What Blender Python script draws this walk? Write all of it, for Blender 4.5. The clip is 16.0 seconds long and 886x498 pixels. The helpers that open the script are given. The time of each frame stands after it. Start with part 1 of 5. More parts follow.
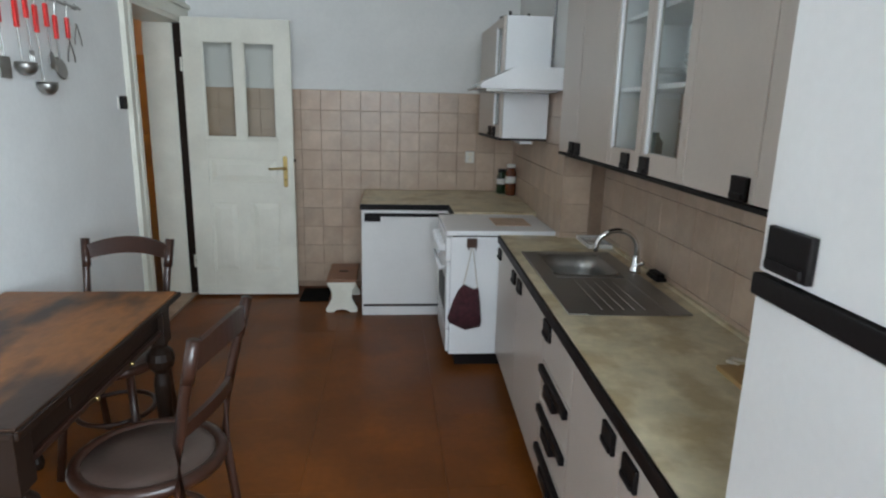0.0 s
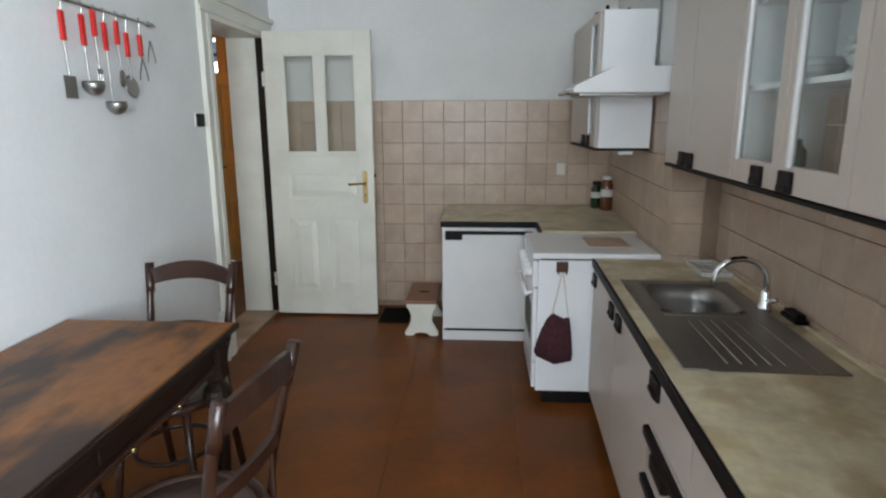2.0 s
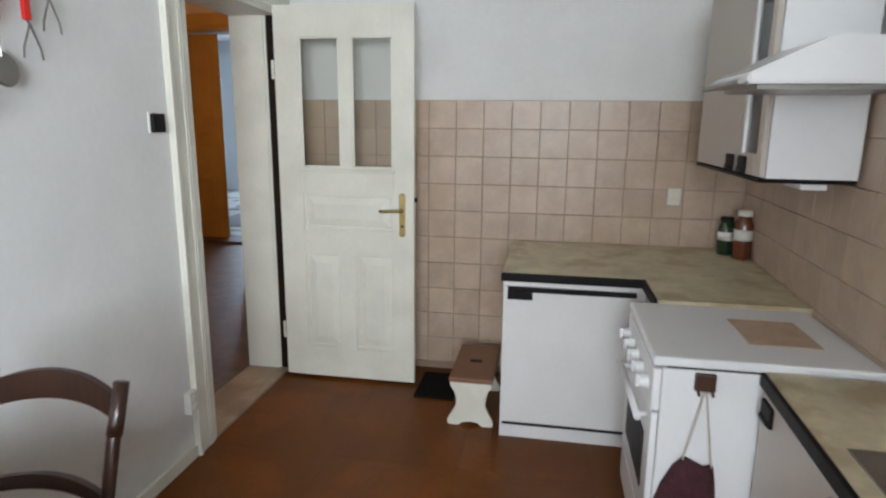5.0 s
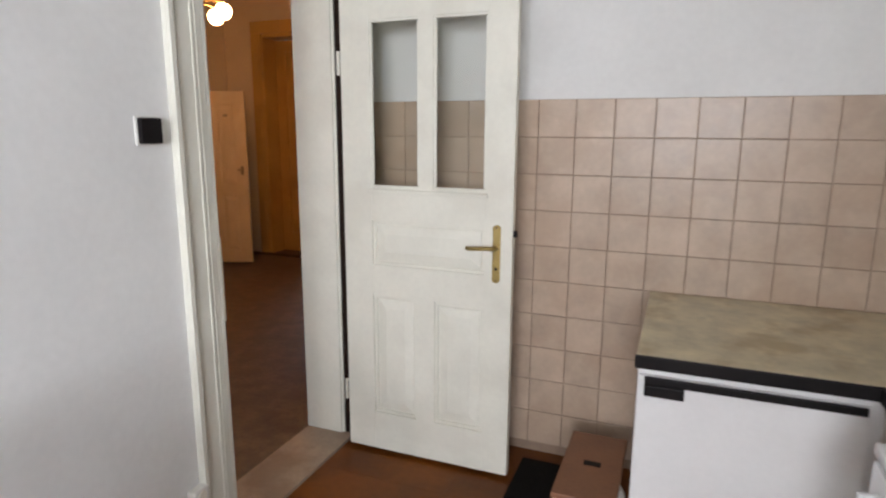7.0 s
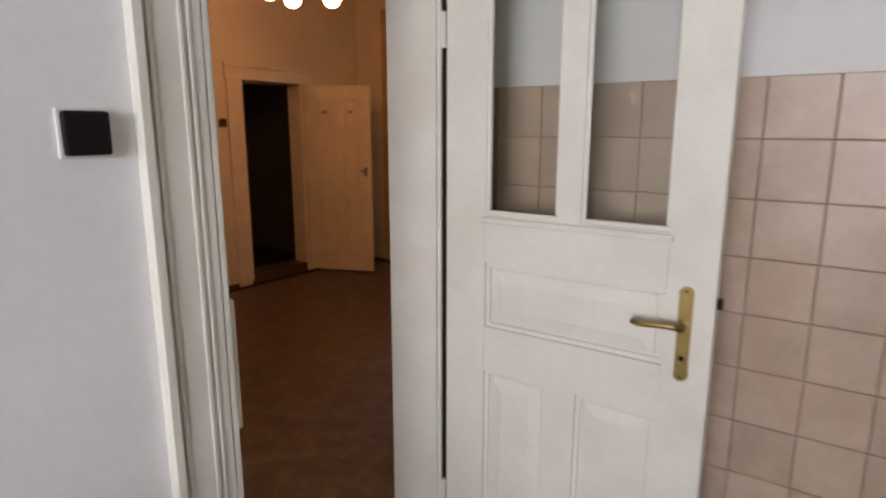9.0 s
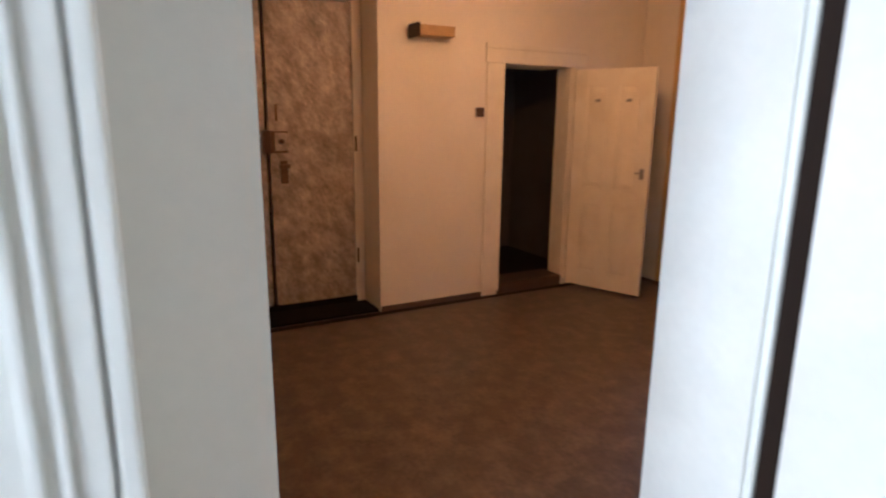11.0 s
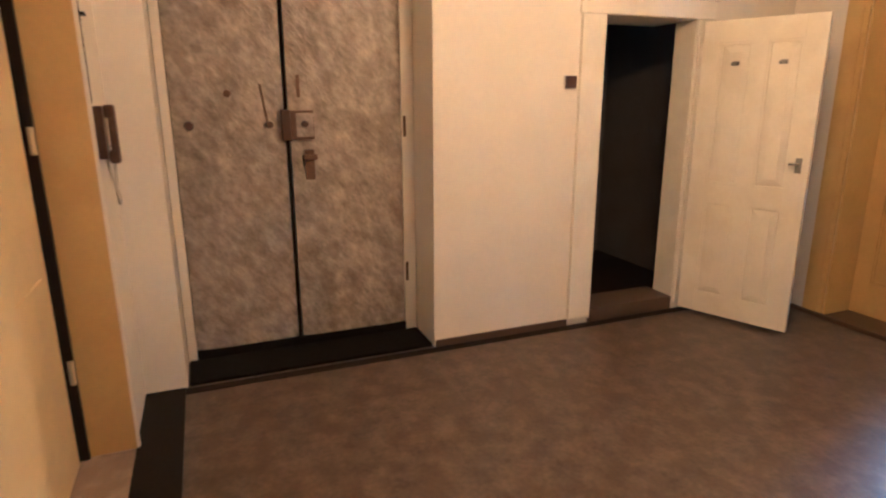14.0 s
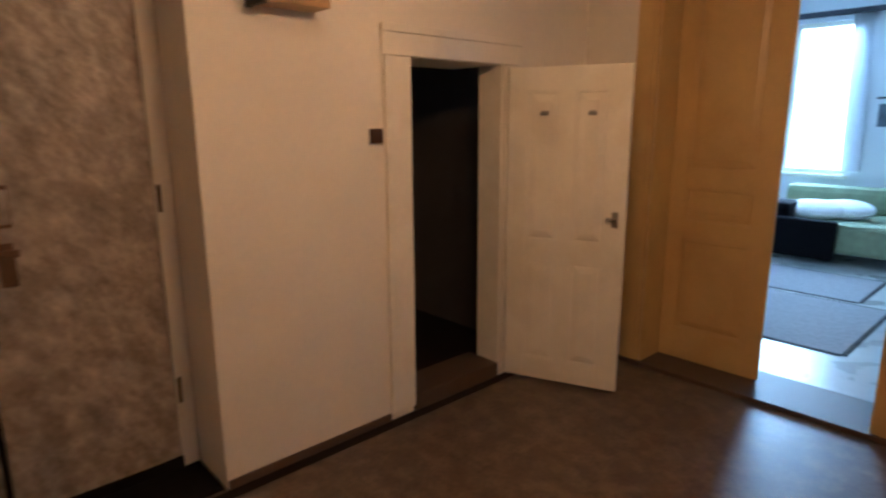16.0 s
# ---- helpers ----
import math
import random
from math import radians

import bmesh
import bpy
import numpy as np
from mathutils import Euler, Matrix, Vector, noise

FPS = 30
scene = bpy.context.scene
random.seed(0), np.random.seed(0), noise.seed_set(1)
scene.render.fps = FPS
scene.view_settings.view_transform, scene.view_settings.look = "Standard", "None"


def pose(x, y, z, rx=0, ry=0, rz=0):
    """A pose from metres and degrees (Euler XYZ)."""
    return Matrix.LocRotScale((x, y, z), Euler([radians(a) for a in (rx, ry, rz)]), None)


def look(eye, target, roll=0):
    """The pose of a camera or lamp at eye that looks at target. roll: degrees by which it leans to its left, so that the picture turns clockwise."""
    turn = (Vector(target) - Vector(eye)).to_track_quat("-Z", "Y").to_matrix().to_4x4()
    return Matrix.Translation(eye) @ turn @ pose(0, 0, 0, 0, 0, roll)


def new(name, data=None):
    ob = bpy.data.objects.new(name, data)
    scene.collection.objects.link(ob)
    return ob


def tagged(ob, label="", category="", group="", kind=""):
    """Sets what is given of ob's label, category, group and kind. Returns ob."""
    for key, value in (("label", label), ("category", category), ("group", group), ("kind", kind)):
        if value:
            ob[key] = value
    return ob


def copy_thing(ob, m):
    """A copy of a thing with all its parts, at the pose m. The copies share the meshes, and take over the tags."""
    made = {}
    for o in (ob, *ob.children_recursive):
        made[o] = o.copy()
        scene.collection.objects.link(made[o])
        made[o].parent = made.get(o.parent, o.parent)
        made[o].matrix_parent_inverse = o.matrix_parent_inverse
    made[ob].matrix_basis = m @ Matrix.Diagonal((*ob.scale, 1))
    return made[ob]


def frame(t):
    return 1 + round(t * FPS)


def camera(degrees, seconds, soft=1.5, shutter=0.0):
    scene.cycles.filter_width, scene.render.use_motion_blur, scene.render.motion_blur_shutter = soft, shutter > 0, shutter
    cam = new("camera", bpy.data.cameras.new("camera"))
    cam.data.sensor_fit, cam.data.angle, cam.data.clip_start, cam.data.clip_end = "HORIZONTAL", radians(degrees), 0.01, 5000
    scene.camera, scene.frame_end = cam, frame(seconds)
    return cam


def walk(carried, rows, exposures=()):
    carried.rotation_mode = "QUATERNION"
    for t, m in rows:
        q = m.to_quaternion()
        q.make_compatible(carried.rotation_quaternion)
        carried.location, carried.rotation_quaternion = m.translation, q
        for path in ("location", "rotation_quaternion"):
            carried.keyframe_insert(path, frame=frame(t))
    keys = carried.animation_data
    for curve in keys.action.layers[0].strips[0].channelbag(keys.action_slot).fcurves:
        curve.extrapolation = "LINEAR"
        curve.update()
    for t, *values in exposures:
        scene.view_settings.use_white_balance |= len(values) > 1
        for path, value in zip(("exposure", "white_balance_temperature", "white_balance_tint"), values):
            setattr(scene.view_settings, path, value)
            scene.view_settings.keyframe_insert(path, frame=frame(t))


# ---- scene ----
cam = camera(73.3, 16.0, soft=2.2, shutter=0.5)
PATH = [
    (0, (-0.091, -0.399, 1.512), (0.091, 1.54, 1.059), 1.4),
    (0.5, (-0.066, -0.328, 1.505), (0.063, 1.614, 1.045), 1.0),
    (1, (-0.063, -0.309, 1.527), (-0.002, 1.636, 1.068), 0.6),
    (1.5, (-0.035, -0.201, 1.53), (-0.07, 1.748, 1.08), -0.1),
    (2, (-0.034, -0.061, 1.514), (-0.157, 1.889, 1.087), -0.2),
    (2.5, (-0.072, 0.087, 1.536), (-0.238, 2.034, 1.111), -0.2),
    (3, (-0.078, 0.3, 1.527), (-0.272, 2.247, 1.116), 0.1),
    (3.5, (-0.081, 0.502, 1.526), (-0.298, 2.448, 1.119), 0.2),
    (6, (-0.134, 1.599, 1.524), (-0.625, 3.493, 1.109), 0.5),
    (6.5, (-0.159, 1.812, 1.517), (-0.76, 3.677, 1.115), 0.3),
    (7, (-0.21, 2.026, 1.515), (-0.933, 3.85, 1.127), 0.3),
    (7.5, (-0.304, 2.178, 1.552), (-1.094, 3.97, 1.147), -0.0),
    (8, (-0.353, 2.411, 1.548), (-1.277, 4.139, 1.151), 0.0),
    (8.5, (-0.424, 2.654, 1.551), (-1.463, 4.309, 1.127), -0.3),
    (9, (-0.57, 2.855, 1.522), (-1.7, 4.455, 1.121), -0.0),
    (9.5, (-0.728, 3.039, 1.537), (-1.962, 4.557, 1.119), 0.3),
    (10, (-0.839, 3.226, 1.527), (-2.272, 4.565, 1.132), 0.5),
    (12.5, (-1.688, 4.046, 1.552), (-3.530, 4.600, 1.004), -0.2),
    (13, (-1.773, 4.125, 1.504), (-3.627, 4.647, 0.967), -0.2),
    (13.5, (-2.012, 4.078, 1.49), (-3.839, 4.707, 0.974), 0.1),
    (14, (-2.24, 4.13, 1.484), (-4.039, 4.848, 0.986), -0.2),
    (14.5, (-2.419, 4.208, 1.479), (-4.187, 5.012, 1.002), -0.1),
    (15, (-2.563, 4.326, 1.523), (-4.29, 5.224, 1.064), -0.5),
    (15.5, (-2.731, 4.331, 1.548), (-4.36, 5.416, 1.136), -0.7),
    (16, (-2.952, 4.42, 1.641), (-4.39, 5.744, 1.215), -0.3),
]
walk(cam, [(t, look(eye, target, roll)) for t, eye, target, roll in PATH],
     exposures=[(0, -0.44, 6120, 11), (1.5, -0.36, 6250, 12), (3.5, 0.02, 6200, 13), (6.0, 0.02, 6600, 17), (6.6, 0.26, 6620, 19), (9.0, 0.0, 6750, 26), (9.5, 0.06, 6700, 26), (10.2, 0.40, 6250, 26), (12.3, 2.2, 4450, -2), (13.5, 2.42, 4400, -3), (14.0, 2.1, 4350, -2), (15.0, 1.32, 4350, -1), (16.0, 0.88, 4650, 3)])

# ---- light ----
world = bpy.data.worlds.new("world")
scene.world = world
world.use_nodes = True
wn = world.node_tree
sky = wn.nodes.new("ShaderNodeTexSky")
sky.sky_type, sky.sun_disc = "NISHITA", False
sky.sun_elevation, sky.sun_rotation = radians(42), radians(160)
wn.links.new(sky.outputs[0], wn.nodes["Background"].inputs[0])
wn.nodes["Background"].inputs[1].default_value = 0.15

sun = new("sun", bpy.data.lights.new("sun", "SUN"))
sun.data.energy, sun.data.angle, sun.data.color = 2.0, radians(0.5), (1.0, 0.95, 0.88)
sun.matrix_world = look((2.0, 6.0, 8.0), (0.0, 11.5, 1.9))


def window_light(name, m, w, h, watts, color):
    data = bpy.data.lights.new(name, "AREA")
    data.shape, data.size, data.size_y, data.energy, data.color = "RECTANGLE", w, h, watts, color
    ob = new(name, data)
    ob.matrix_world = m
    return ob


kitchen_day = window_light("kitchen_daylight", look((0.17, -1.83, 1.72), (-0.9, 2.4, 1.15)), 1.86, 1.46, 92, (0.84, 0.93, 0.97))
kitchen_day.data.spread = radians(125)
side_day = window_light("side_daylight", look((0.90, -1.04, 1.70), (-1.65, 2.2, 0.85)), 0.98, 1.34, 66, (0.77, 0.90, 1.0))
side_day.data.spread = radians(130)
window_light("room_daylight", look((-5.9, 13.62, 1.85), (-5.2, 10.0, 0.9)), 1.5, 1.8, 100, (0.58, 0.78, 1.0))


# ---- materials ----
def material(name, color, rough=0.5, vary=0.12, scale=6.0, fine=60.0, bump=0.05, metal=0.0, dirt=None, dirt_amount=0.0,
             dirt_from=0.5, per_piece=0.0, stretch=None, coat=0.0, spec=0.5, turn=0.0):
    """Base colour varied at two scales, fine relief, worn or dirty patches."""
    m = bpy.data.materials.new(name)
    m.use_nodes = True
    n, l = m.node_tree.nodes, m.node_tree.links
    b = n["Principled BSDF"]
    b.inputs["Roughness"].default_value = rough
    b.inputs["Metallic"].default_value = metal
    b.inputs["Coat Weight"].default_value = coat
    b.inputs["Specular IOR Level"].default_value = spec
    mp = n.new("ShaderNodeMapping")
    if stretch:
        mp.inputs["Scale"].default_value = stretch
    if turn:
        mp.vector_type = "TEXTURE"
        mp.inputs["Rotation"].default_value = (radians(turn), 0, 0)
    geo = n.new("ShaderNodeNewGeometry")
    l.new(geo.outputs["Position"], mp.inputs["Vector"])
    big, small = n.new("ShaderNodeTexNoise"), n.new("ShaderNodeTexNoise")
    big.inputs["Scale"].default_value, big.inputs["Detail"].default_value = scale, 5
    small.inputs["Scale"].default_value, small.inputs["Detail"].default_value = fine, 4
    if not bump:
        big.inputs["Detail"].default_value = small.inputs["Detail"].default_value = 2
    l.new(mp.outputs[0], big.inputs["Vector"])
    l.new(mp.outputs[0], small.inputs["Vector"])
    add = n.new("ShaderNodeMath")
    add.operation = "ADD"
    l.new(big.outputs[0], add.inputs[0])
    half = n.new("ShaderNodeMath")
    half.operation = "MULTIPLY"
    half.inputs[1].default_value = 0.5
    l.new(small.outputs[0], half.inputs[0])
    l.new(half.outputs[0], add.inputs[1])
    last = add.outputs[0]
    if per_piece:
        info = n.new("ShaderNodeObjectInfo")
        mul = n.new("ShaderNodeMath")
        mul.operation = "MULTIPLY_ADD"
        mul.inputs[1].default_value = per_piece
        l.new(info.outputs["Random"], mul.inputs[0])
        l.new(last, mul.inputs[2])
        last = mul.outputs[0]
    ramp = n.new("ShaderNodeMapRange")
    ramp.inputs["From Min"].default_value, ramp.inputs["From Max"].default_value = 0.45, 1.05 + per_piece
    ramp.inputs["To Min"].default_value, ramp.inputs["To Max"].default_value = 1 - vary, 1 + vary
    l.new(last, ramp.inputs["Value"])
    mix = n.new("ShaderNodeVectorMath")
    mix.operation = "SCALE"
    mix.inputs[0].default_value = color
    l.new(ramp.outputs[0], mix.inputs["Scale"])
    out = mix.outputs[0]
    if dirt:
        spots = n.new("ShaderNodeTexNoise")
        spots.inputs["Scale"].default_value, spots.inputs["Detail"].default_value = scale * 0.7, 8
        off = n.new("ShaderNodeVectorMath")
        off.inputs[1].default_value = (3.7, 1.9, 5.1)
        l.new(mp.outputs[0], off.inputs[0])
        l.new(off.outputs[0], spots.inputs["Vector"])
        r = n.new("ShaderNodeMapRange")
        r.inputs["From Min"].default_value, r.inputs["From Max"].default_value = dirt_from, dirt_from + 0.12
        r.inputs["To Max"].default_value = dirt_amount
        l.new(spots.outputs[0], r.inputs["Value"])
        dm = n.new("ShaderNodeMix")
        dm.data_type = "RGBA"
        l.new(r.outputs[0], dm.inputs["Factor"])
        l.new(out, dm.inputs[6])
        dm.inputs[7].default_value = (*dirt, 1)
        out = dm.outputs[2]
    l.new(out, b.inputs["Base Color"])
    rr = n.new("ShaderNodeMapRange")
    rr.inputs["To Min"].default_value, rr.inputs["To Max"].default_value = max(rough - 0.08, 0.02), min(rough + 0.1, 1)
    l.new(big.outputs[0], rr.inputs["Value"])
    l.new(rr.outputs[0], b.inputs["Roughness"])
    bp = n.new("ShaderNodeBump")
    bp.inputs["Strength"].default_value, bp.inputs["Distance"].default_value = bump, 0.01
    l.new(add.outputs[0], bp.inputs["Height"])
    if bump:
        l.new(bp.outputs[0], b.inputs["Normal"])
    return m


def glass_material(name, color=(0.9, 0.95, 0.95), rough=0.03):
    m = bpy.data.materials.new(name)
    m.use_nodes = True
    n, l = m.node_tree.nodes, m.node_tree.links
    mixer, clear, gloss = n.new("ShaderNodeMixShader"), n.new("ShaderNodeBsdfTransparent"), n.new("ShaderNodeBsdfGlossy")
    clear.inputs[0].default_value = (*color, 1)
    gloss.inputs["Roughness"].default_value = rough
    lw, pw, ml = n.new("ShaderNodeLayerWeight"), n.new("ShaderNodeMath"), n.new("ShaderNodeMath")
    lw.inputs[0].default_value = 0.5
    pw.operation, ml.operation = "POWER", "MULTIPLY_ADD"
    pw.inputs[1].default_value, ml.inputs[1].default_value, ml.inputs[2].default_value = 4.0, 0.45, 0.03
    l.new(lw.outputs["Facing"], pw.inputs[0])
    l.new(pw.outputs[0], ml.inputs[0])
    l.new(ml.outputs[0], mixer.inputs[0])
    l.new(clear.outputs[0], mixer.inputs[1])
    l.new(gloss.outputs[0], mixer.inputs[2])
    l.new(mixer.outputs[0], n["Material Output"].inputs[0])
    return m


def glow_material(name, color, strength):
    m = bpy.data.materials.new(name)
    m.use_nodes = True
    b = m.node_tree.nodes["Principled BSDF"]
    b.inputs["Emission Color"].default_value, b.inputs["Emission Strength"].default_value = (*color, 1), strength
    return m


def striped_material(name):
    """Woven cloth: red, dark and tan stripes running across, each a few centimetres, with a slight sag."""
    m = bpy.data.materials.new(name)
    m.use_nodes = True
    n, l = m.node_tree.nodes, m.node_tree.links
    b = n["Principled BSDF"]
    b.inputs["Roughness"].default_value = 0.9
    geo, sep = n.new("ShaderNodeNewGeometry"), n.new("ShaderNodeSeparateXYZ")
    l.new(geo.outputs["Position"], sep.inputs[0])
    wob = n.new("ShaderNodeTexNoise")
    wob.inputs["Scale"].default_value = 3.0
    l.new(geo.outputs["Position"], wob.inputs["Vector"])
    ad = n.new("ShaderNodeMath")
    ad.operation = "MULTIPLY_ADD"
    ad.inputs[1].default_value = 0.0015
    l.new(wob.outputs[0], ad.inputs[0])
    l.new(sep.outputs["Z"], ad.inputs[2])
    mo = n.new("ShaderNodeMath")
    mo.operation = "FLOORED_MODULO"
    mo.inputs[1].default_value = 0.037
    l.new(ad.outputs[0], mo.inputs[0])
    dv = n.new("ShaderNodeMath")
    dv.operation = "DIVIDE"
    dv.inputs[1].default_value = 0.037
    l.new(mo.outputs[0], dv.inputs[0])
    rp = n.new("ShaderNodeValToRGB")
    rp.color_ramp.interpolation = "LINEAR"
    el = rp.color_ramp.elements
    el[0].position, el[0].color = 0.0, (0.42, 0.21, 0.12, 1)
    el[1].position, el[1].color = 1.0, (0.42, 0.21, 0.12, 1)
    tan, red, dark = (0.42, 0.21, 0.12, 1), (0.37, 0.03, 0.022, 1), (0.04, 0.022, 0.013, 1)
    for p, c in ((0.10, tan), (0.14, red), (0.50, red), (0.54, tan), (0.64, tan), (0.68, dark), (0.94, dark)):
        e = el.new(p)
        e.color = c
    l.new(dv.outputs[0], rp.inputs[0])
    nz = n.new("ShaderNodeTexNoise")
    nz.inputs["Scale"].default_value = 180
    l.new(geo.outputs["Position"], nz.inputs["Vector"])
    mr = n.new("ShaderNodeMapRange")
    mr.inputs["To Min"].default_value, mr.inputs["To Max"].default_value = 0.7, 1.3
    l.new(nz.outputs[0], mr.inputs["Value"])
    sc = n.new("ShaderNodeVectorMath")
    sc.operation = "SCALE"
    l.new(rp.outputs[0], sc.inputs[0])
    l.new(mr.outputs[0], sc.inputs["Scale"])
    l.new(sc.outputs[0], b.inputs["Base Color"])
    bp = n.new("ShaderNodeBump")
    bp.inputs["Strength"].default_value, bp.inputs["Distance"].default_value = 0.5, 0.004
    l.new(nz.outputs[0], bp.inputs["Height"])
    l.new(bp.outputs[0], b.inputs["Normal"])
    return m


WALL = material("white_limewash", (0.78, 0.78, 0.76), 0.9, 0.05, 2.5, 40, 0.12, dirt=(0.62, 0.62, 0.60), dirt_amount=0.18)
HALLWALL = material("cream_limewash", (0.80, 0.74, 0.64), 0.9, 0.05, 2.0, 40, 0.12, dirt=(0.66, 0.60, 0.50), dirt_amount=0.2)
# out of view; colour dulled only to weaken light bounced in the kitchen
KCEIL = material("dulled_unseen_ceiling", (0.58, 0.55, 0.49), 0.9, 0.06, 2.0, 30, 0.08)
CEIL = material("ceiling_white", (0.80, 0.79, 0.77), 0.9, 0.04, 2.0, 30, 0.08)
DOORWHITE = material("old_white_gloss_paint", (0.76, 0.745, 0.65), 0.38, 0.06, 5, 50, 0.12, dirt=(0.58, 0.55, 0.46), dirt_amount=0.25)
CREAM = material("cream_gloss_paint", (0.83, 0.775, 0.66), 0.15, 0.06, 5, 50, 0.10, dirt=(0.64, 0.55, 0.38), dirt_amount=0.22)
YELLOW = material("ochre_gloss_paint", (0.60, 0.405, 0.135), 0.32, 0.08, 4, 45, 0.12, dirt=(0.46, 0.27, 0.08), dirt_amount=0.3)
TILE = material("pinkish_beige_tile", (0.50, 0.38, 0.285), 0.34, 0.22, 9, 40, 0.03, per_piece=0.35, dirt=(0.42, 0.29, 0.20), dirt_amount=0.38, dirt_from=0.48)
GROUT = material("grey_brown_grout", (0.30, 0.21, 0.15), 0.9, 0.15, 20, 90, 0.2)
FLOOR = material("waxed_orange_brown_panel", (0.170, 0.050, 0.006), 0.40, 0.28, 3.0, 30, 0.06, per_piece=0.06, dirt=(0.075, 0.022, 0.004), dirt_amount=0.4, dirt_from=0.46, spec=0.22)
LINO = material("mottled_brown_linoleum", (0.115, 0.082, 0.060), 0.40, 0.62, 9.0, 40.0, 0.03, dirt=(0.066, 0.042, 0.028), dirt_amount=0.5, dirt_from=0.48)
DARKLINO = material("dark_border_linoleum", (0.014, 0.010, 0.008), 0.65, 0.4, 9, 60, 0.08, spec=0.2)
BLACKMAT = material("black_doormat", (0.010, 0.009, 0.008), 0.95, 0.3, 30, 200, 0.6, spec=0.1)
THRESH = material("worn_pale_wood", (0.40, 0.31, 0.23), 0.6, 0.2, 6, 60, 0.2, dirt=(0.24, 0.17, 0.12), dirt_amount=0.6)
BASEB = material("brown_skirting_paint", (0.085, 0.054, 0.036), 0.5, 0.15, 6, 60, 0.1)
LAMI = material("greyish_beige_laminate", (0.53, 0.47, 0.415), 0.35, 0.05, 5, 60, 0.03)
WHITELAM = material("white_laminate", (0.80, 0.79, 0.775), 0.35, 0.04, 4, 60, 0.03)
BLACK = material("black_plastic", (0.010, 0.008, 0.008), 0.5, 0.2, 20, 90, 0.05, spec=0.15)
MARBLE = material("marbled_laminate_worktop", (0.62, 0.54, 0.37), 0.36, 0.26, 8, 30, 0.02, dirt=(0.36, 0.245, 0.10), dirt_amount=0.6, dirt_from=0.50)
ENAMEL = material("white_enamel", (0.85, 0.86, 0.87), 0.18, 0.03, 4, 60, 0.02)
STEEL = material("dull_stainless_steel", (0.33, 0.32, 0.30), 0.38, 0.12, 10, 120, 0.04, metal=1.0)
CHROME = material("chrome", (0.75, 0.75, 0.75), 0.12, 0.04, 10, 80, 0.01, metal=1.0)
BRASS = material("aged_brass", (0.42, 0.31, 0.12), 0.38, 0.15, 30, 120, 0.05, metal=1.0)
TABLEWOOD = material("worn_brown_table_wood", (0.215, 0.082, 0.020), 0.38, 0.45, 3.4, 26, 0.12, dirt=(0.020, 0.011, 0.008), dirt_amount=0.93, dirt_from=0.475, stretch=(1.7, 0.8, 1), spec=0.3)
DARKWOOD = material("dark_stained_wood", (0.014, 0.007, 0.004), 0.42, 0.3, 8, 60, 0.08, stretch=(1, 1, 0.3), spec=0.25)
CHAIRWOOD = material("brown_bentwood", (0.030, 0.0115, 0.0065), 0.33, 0.3, 8, 60, 0.06)
SEATWOOD = material("worn_grey_brown_seat", (0.075, 0.050, 0.040), 0.4, 0.3, 9, 70, 0.12, dirt=(0.07, 0.04, 0.03), dirt_amount=0.5)
STOOLWOOD = material("brown_stool_board", (0.23, 0.10, 0.05), 0.45, 0.2, 8, 70, 0.1)
RED = material("red_plastic", (0.62, 0.02, 0.015), 0.3, 0.08, 20, 80, 0.02)
CLOTH = material("dark_maroon_cloth", (0.060, 0.016, 0.022), 0.95, 0.5, 40, 160, 0.5)
UPHOL = material("grey_padded_oilcloth", (0.35, 0.295, 0.245), 0.40, 0.55, 15, 45, 0.9, dirt=(0.19, 0.15, 0.12), dirt_amount=0.5, stretch=(1, 1, 1.6), turn=38)
PALEOCHRE = material("yellowed_cream_paint", (0.72, 0.56, 0.29), 0.4, 0.08, 4, 45, 0.12, dirt=(0.55, 0.40, 0.18), dirt_amount=0.3)
BROWNPL = material("brown_bakelite", (0.060, 0.026, 0.014), 0.35, 0.2, 20, 90, 0.03)
RUST = material("worn_brown_metal", (0.13, 0.075, 0.045), 0.5, 0.3, 18, 90, 0.1, metal=0.4)
CORD = material("pale_cord", (0.55, 0.50, 0.42), 0.6, 0.05, 20, 90, 0.02)
SHELFWOOD = material("ochre_box_wood", (0.40, 0.25, 0.10), 0.45, 0.2, 8, 70, 0.1)
# plaster darkened so that the closet looks unlit
CLOSETWALL = material("shade_dark_closet_plaster", (0.10, 0.085, 0.075), 0.9, 0.15, 4, 40, 0.1)
ROOMWALL = material("pale_blue_white_limewash", (0.76, 0.78, 0.80), 0.9, 0.05, 2.0, 40, 0.1)
PALEFLOOR = material("pale_polished_boards", (0.42, 0.42, 0.40), 0.28, 0.2, 3, 40, 0.05)
RUG = material("grey_rag_rug", (0.30, 0.29, 0.30), 0.95, 0.2, 30, 150, 0.5)
RUGEDGE = material("dark_rug_fringe", (0.03, 0.028, 0.03), 0.95, 0.2, 30, 150, 0.4)
GREEN = material("sage_green_bedspread", (0.27, 0.31, 0.19), 0.95, 0.2, 12, 120, 0.3)
PILLOW = material("white_pillow_linen", (0.80, 0.80, 0.80), 0.9, 0.05, 8, 120, 0.2)
SOFADARK = material("near_black_sofa_cover", (0.006, 0.005, 0.006), 0.9, 0.2, 10, 100, 0.2, spec=0.1)
PICTURE = material("faded_dark_print", (0.10, 0.12, 0.15), 0.5, 0.4, 9, 50, 0.02)
CURTAIN = material("dark_pelmet_cloth", (0.05, 0.05, 0.06), 0.9, 0.2, 12, 120, 0.2)
SHEER = material("white_sheer_curtain", (0.82, 0.84, 0.86), 0.9, 0.04, 10, 120, 0.1)
GLASS = glass_material("clear_glass", (0.90, 0.91, 0.89))
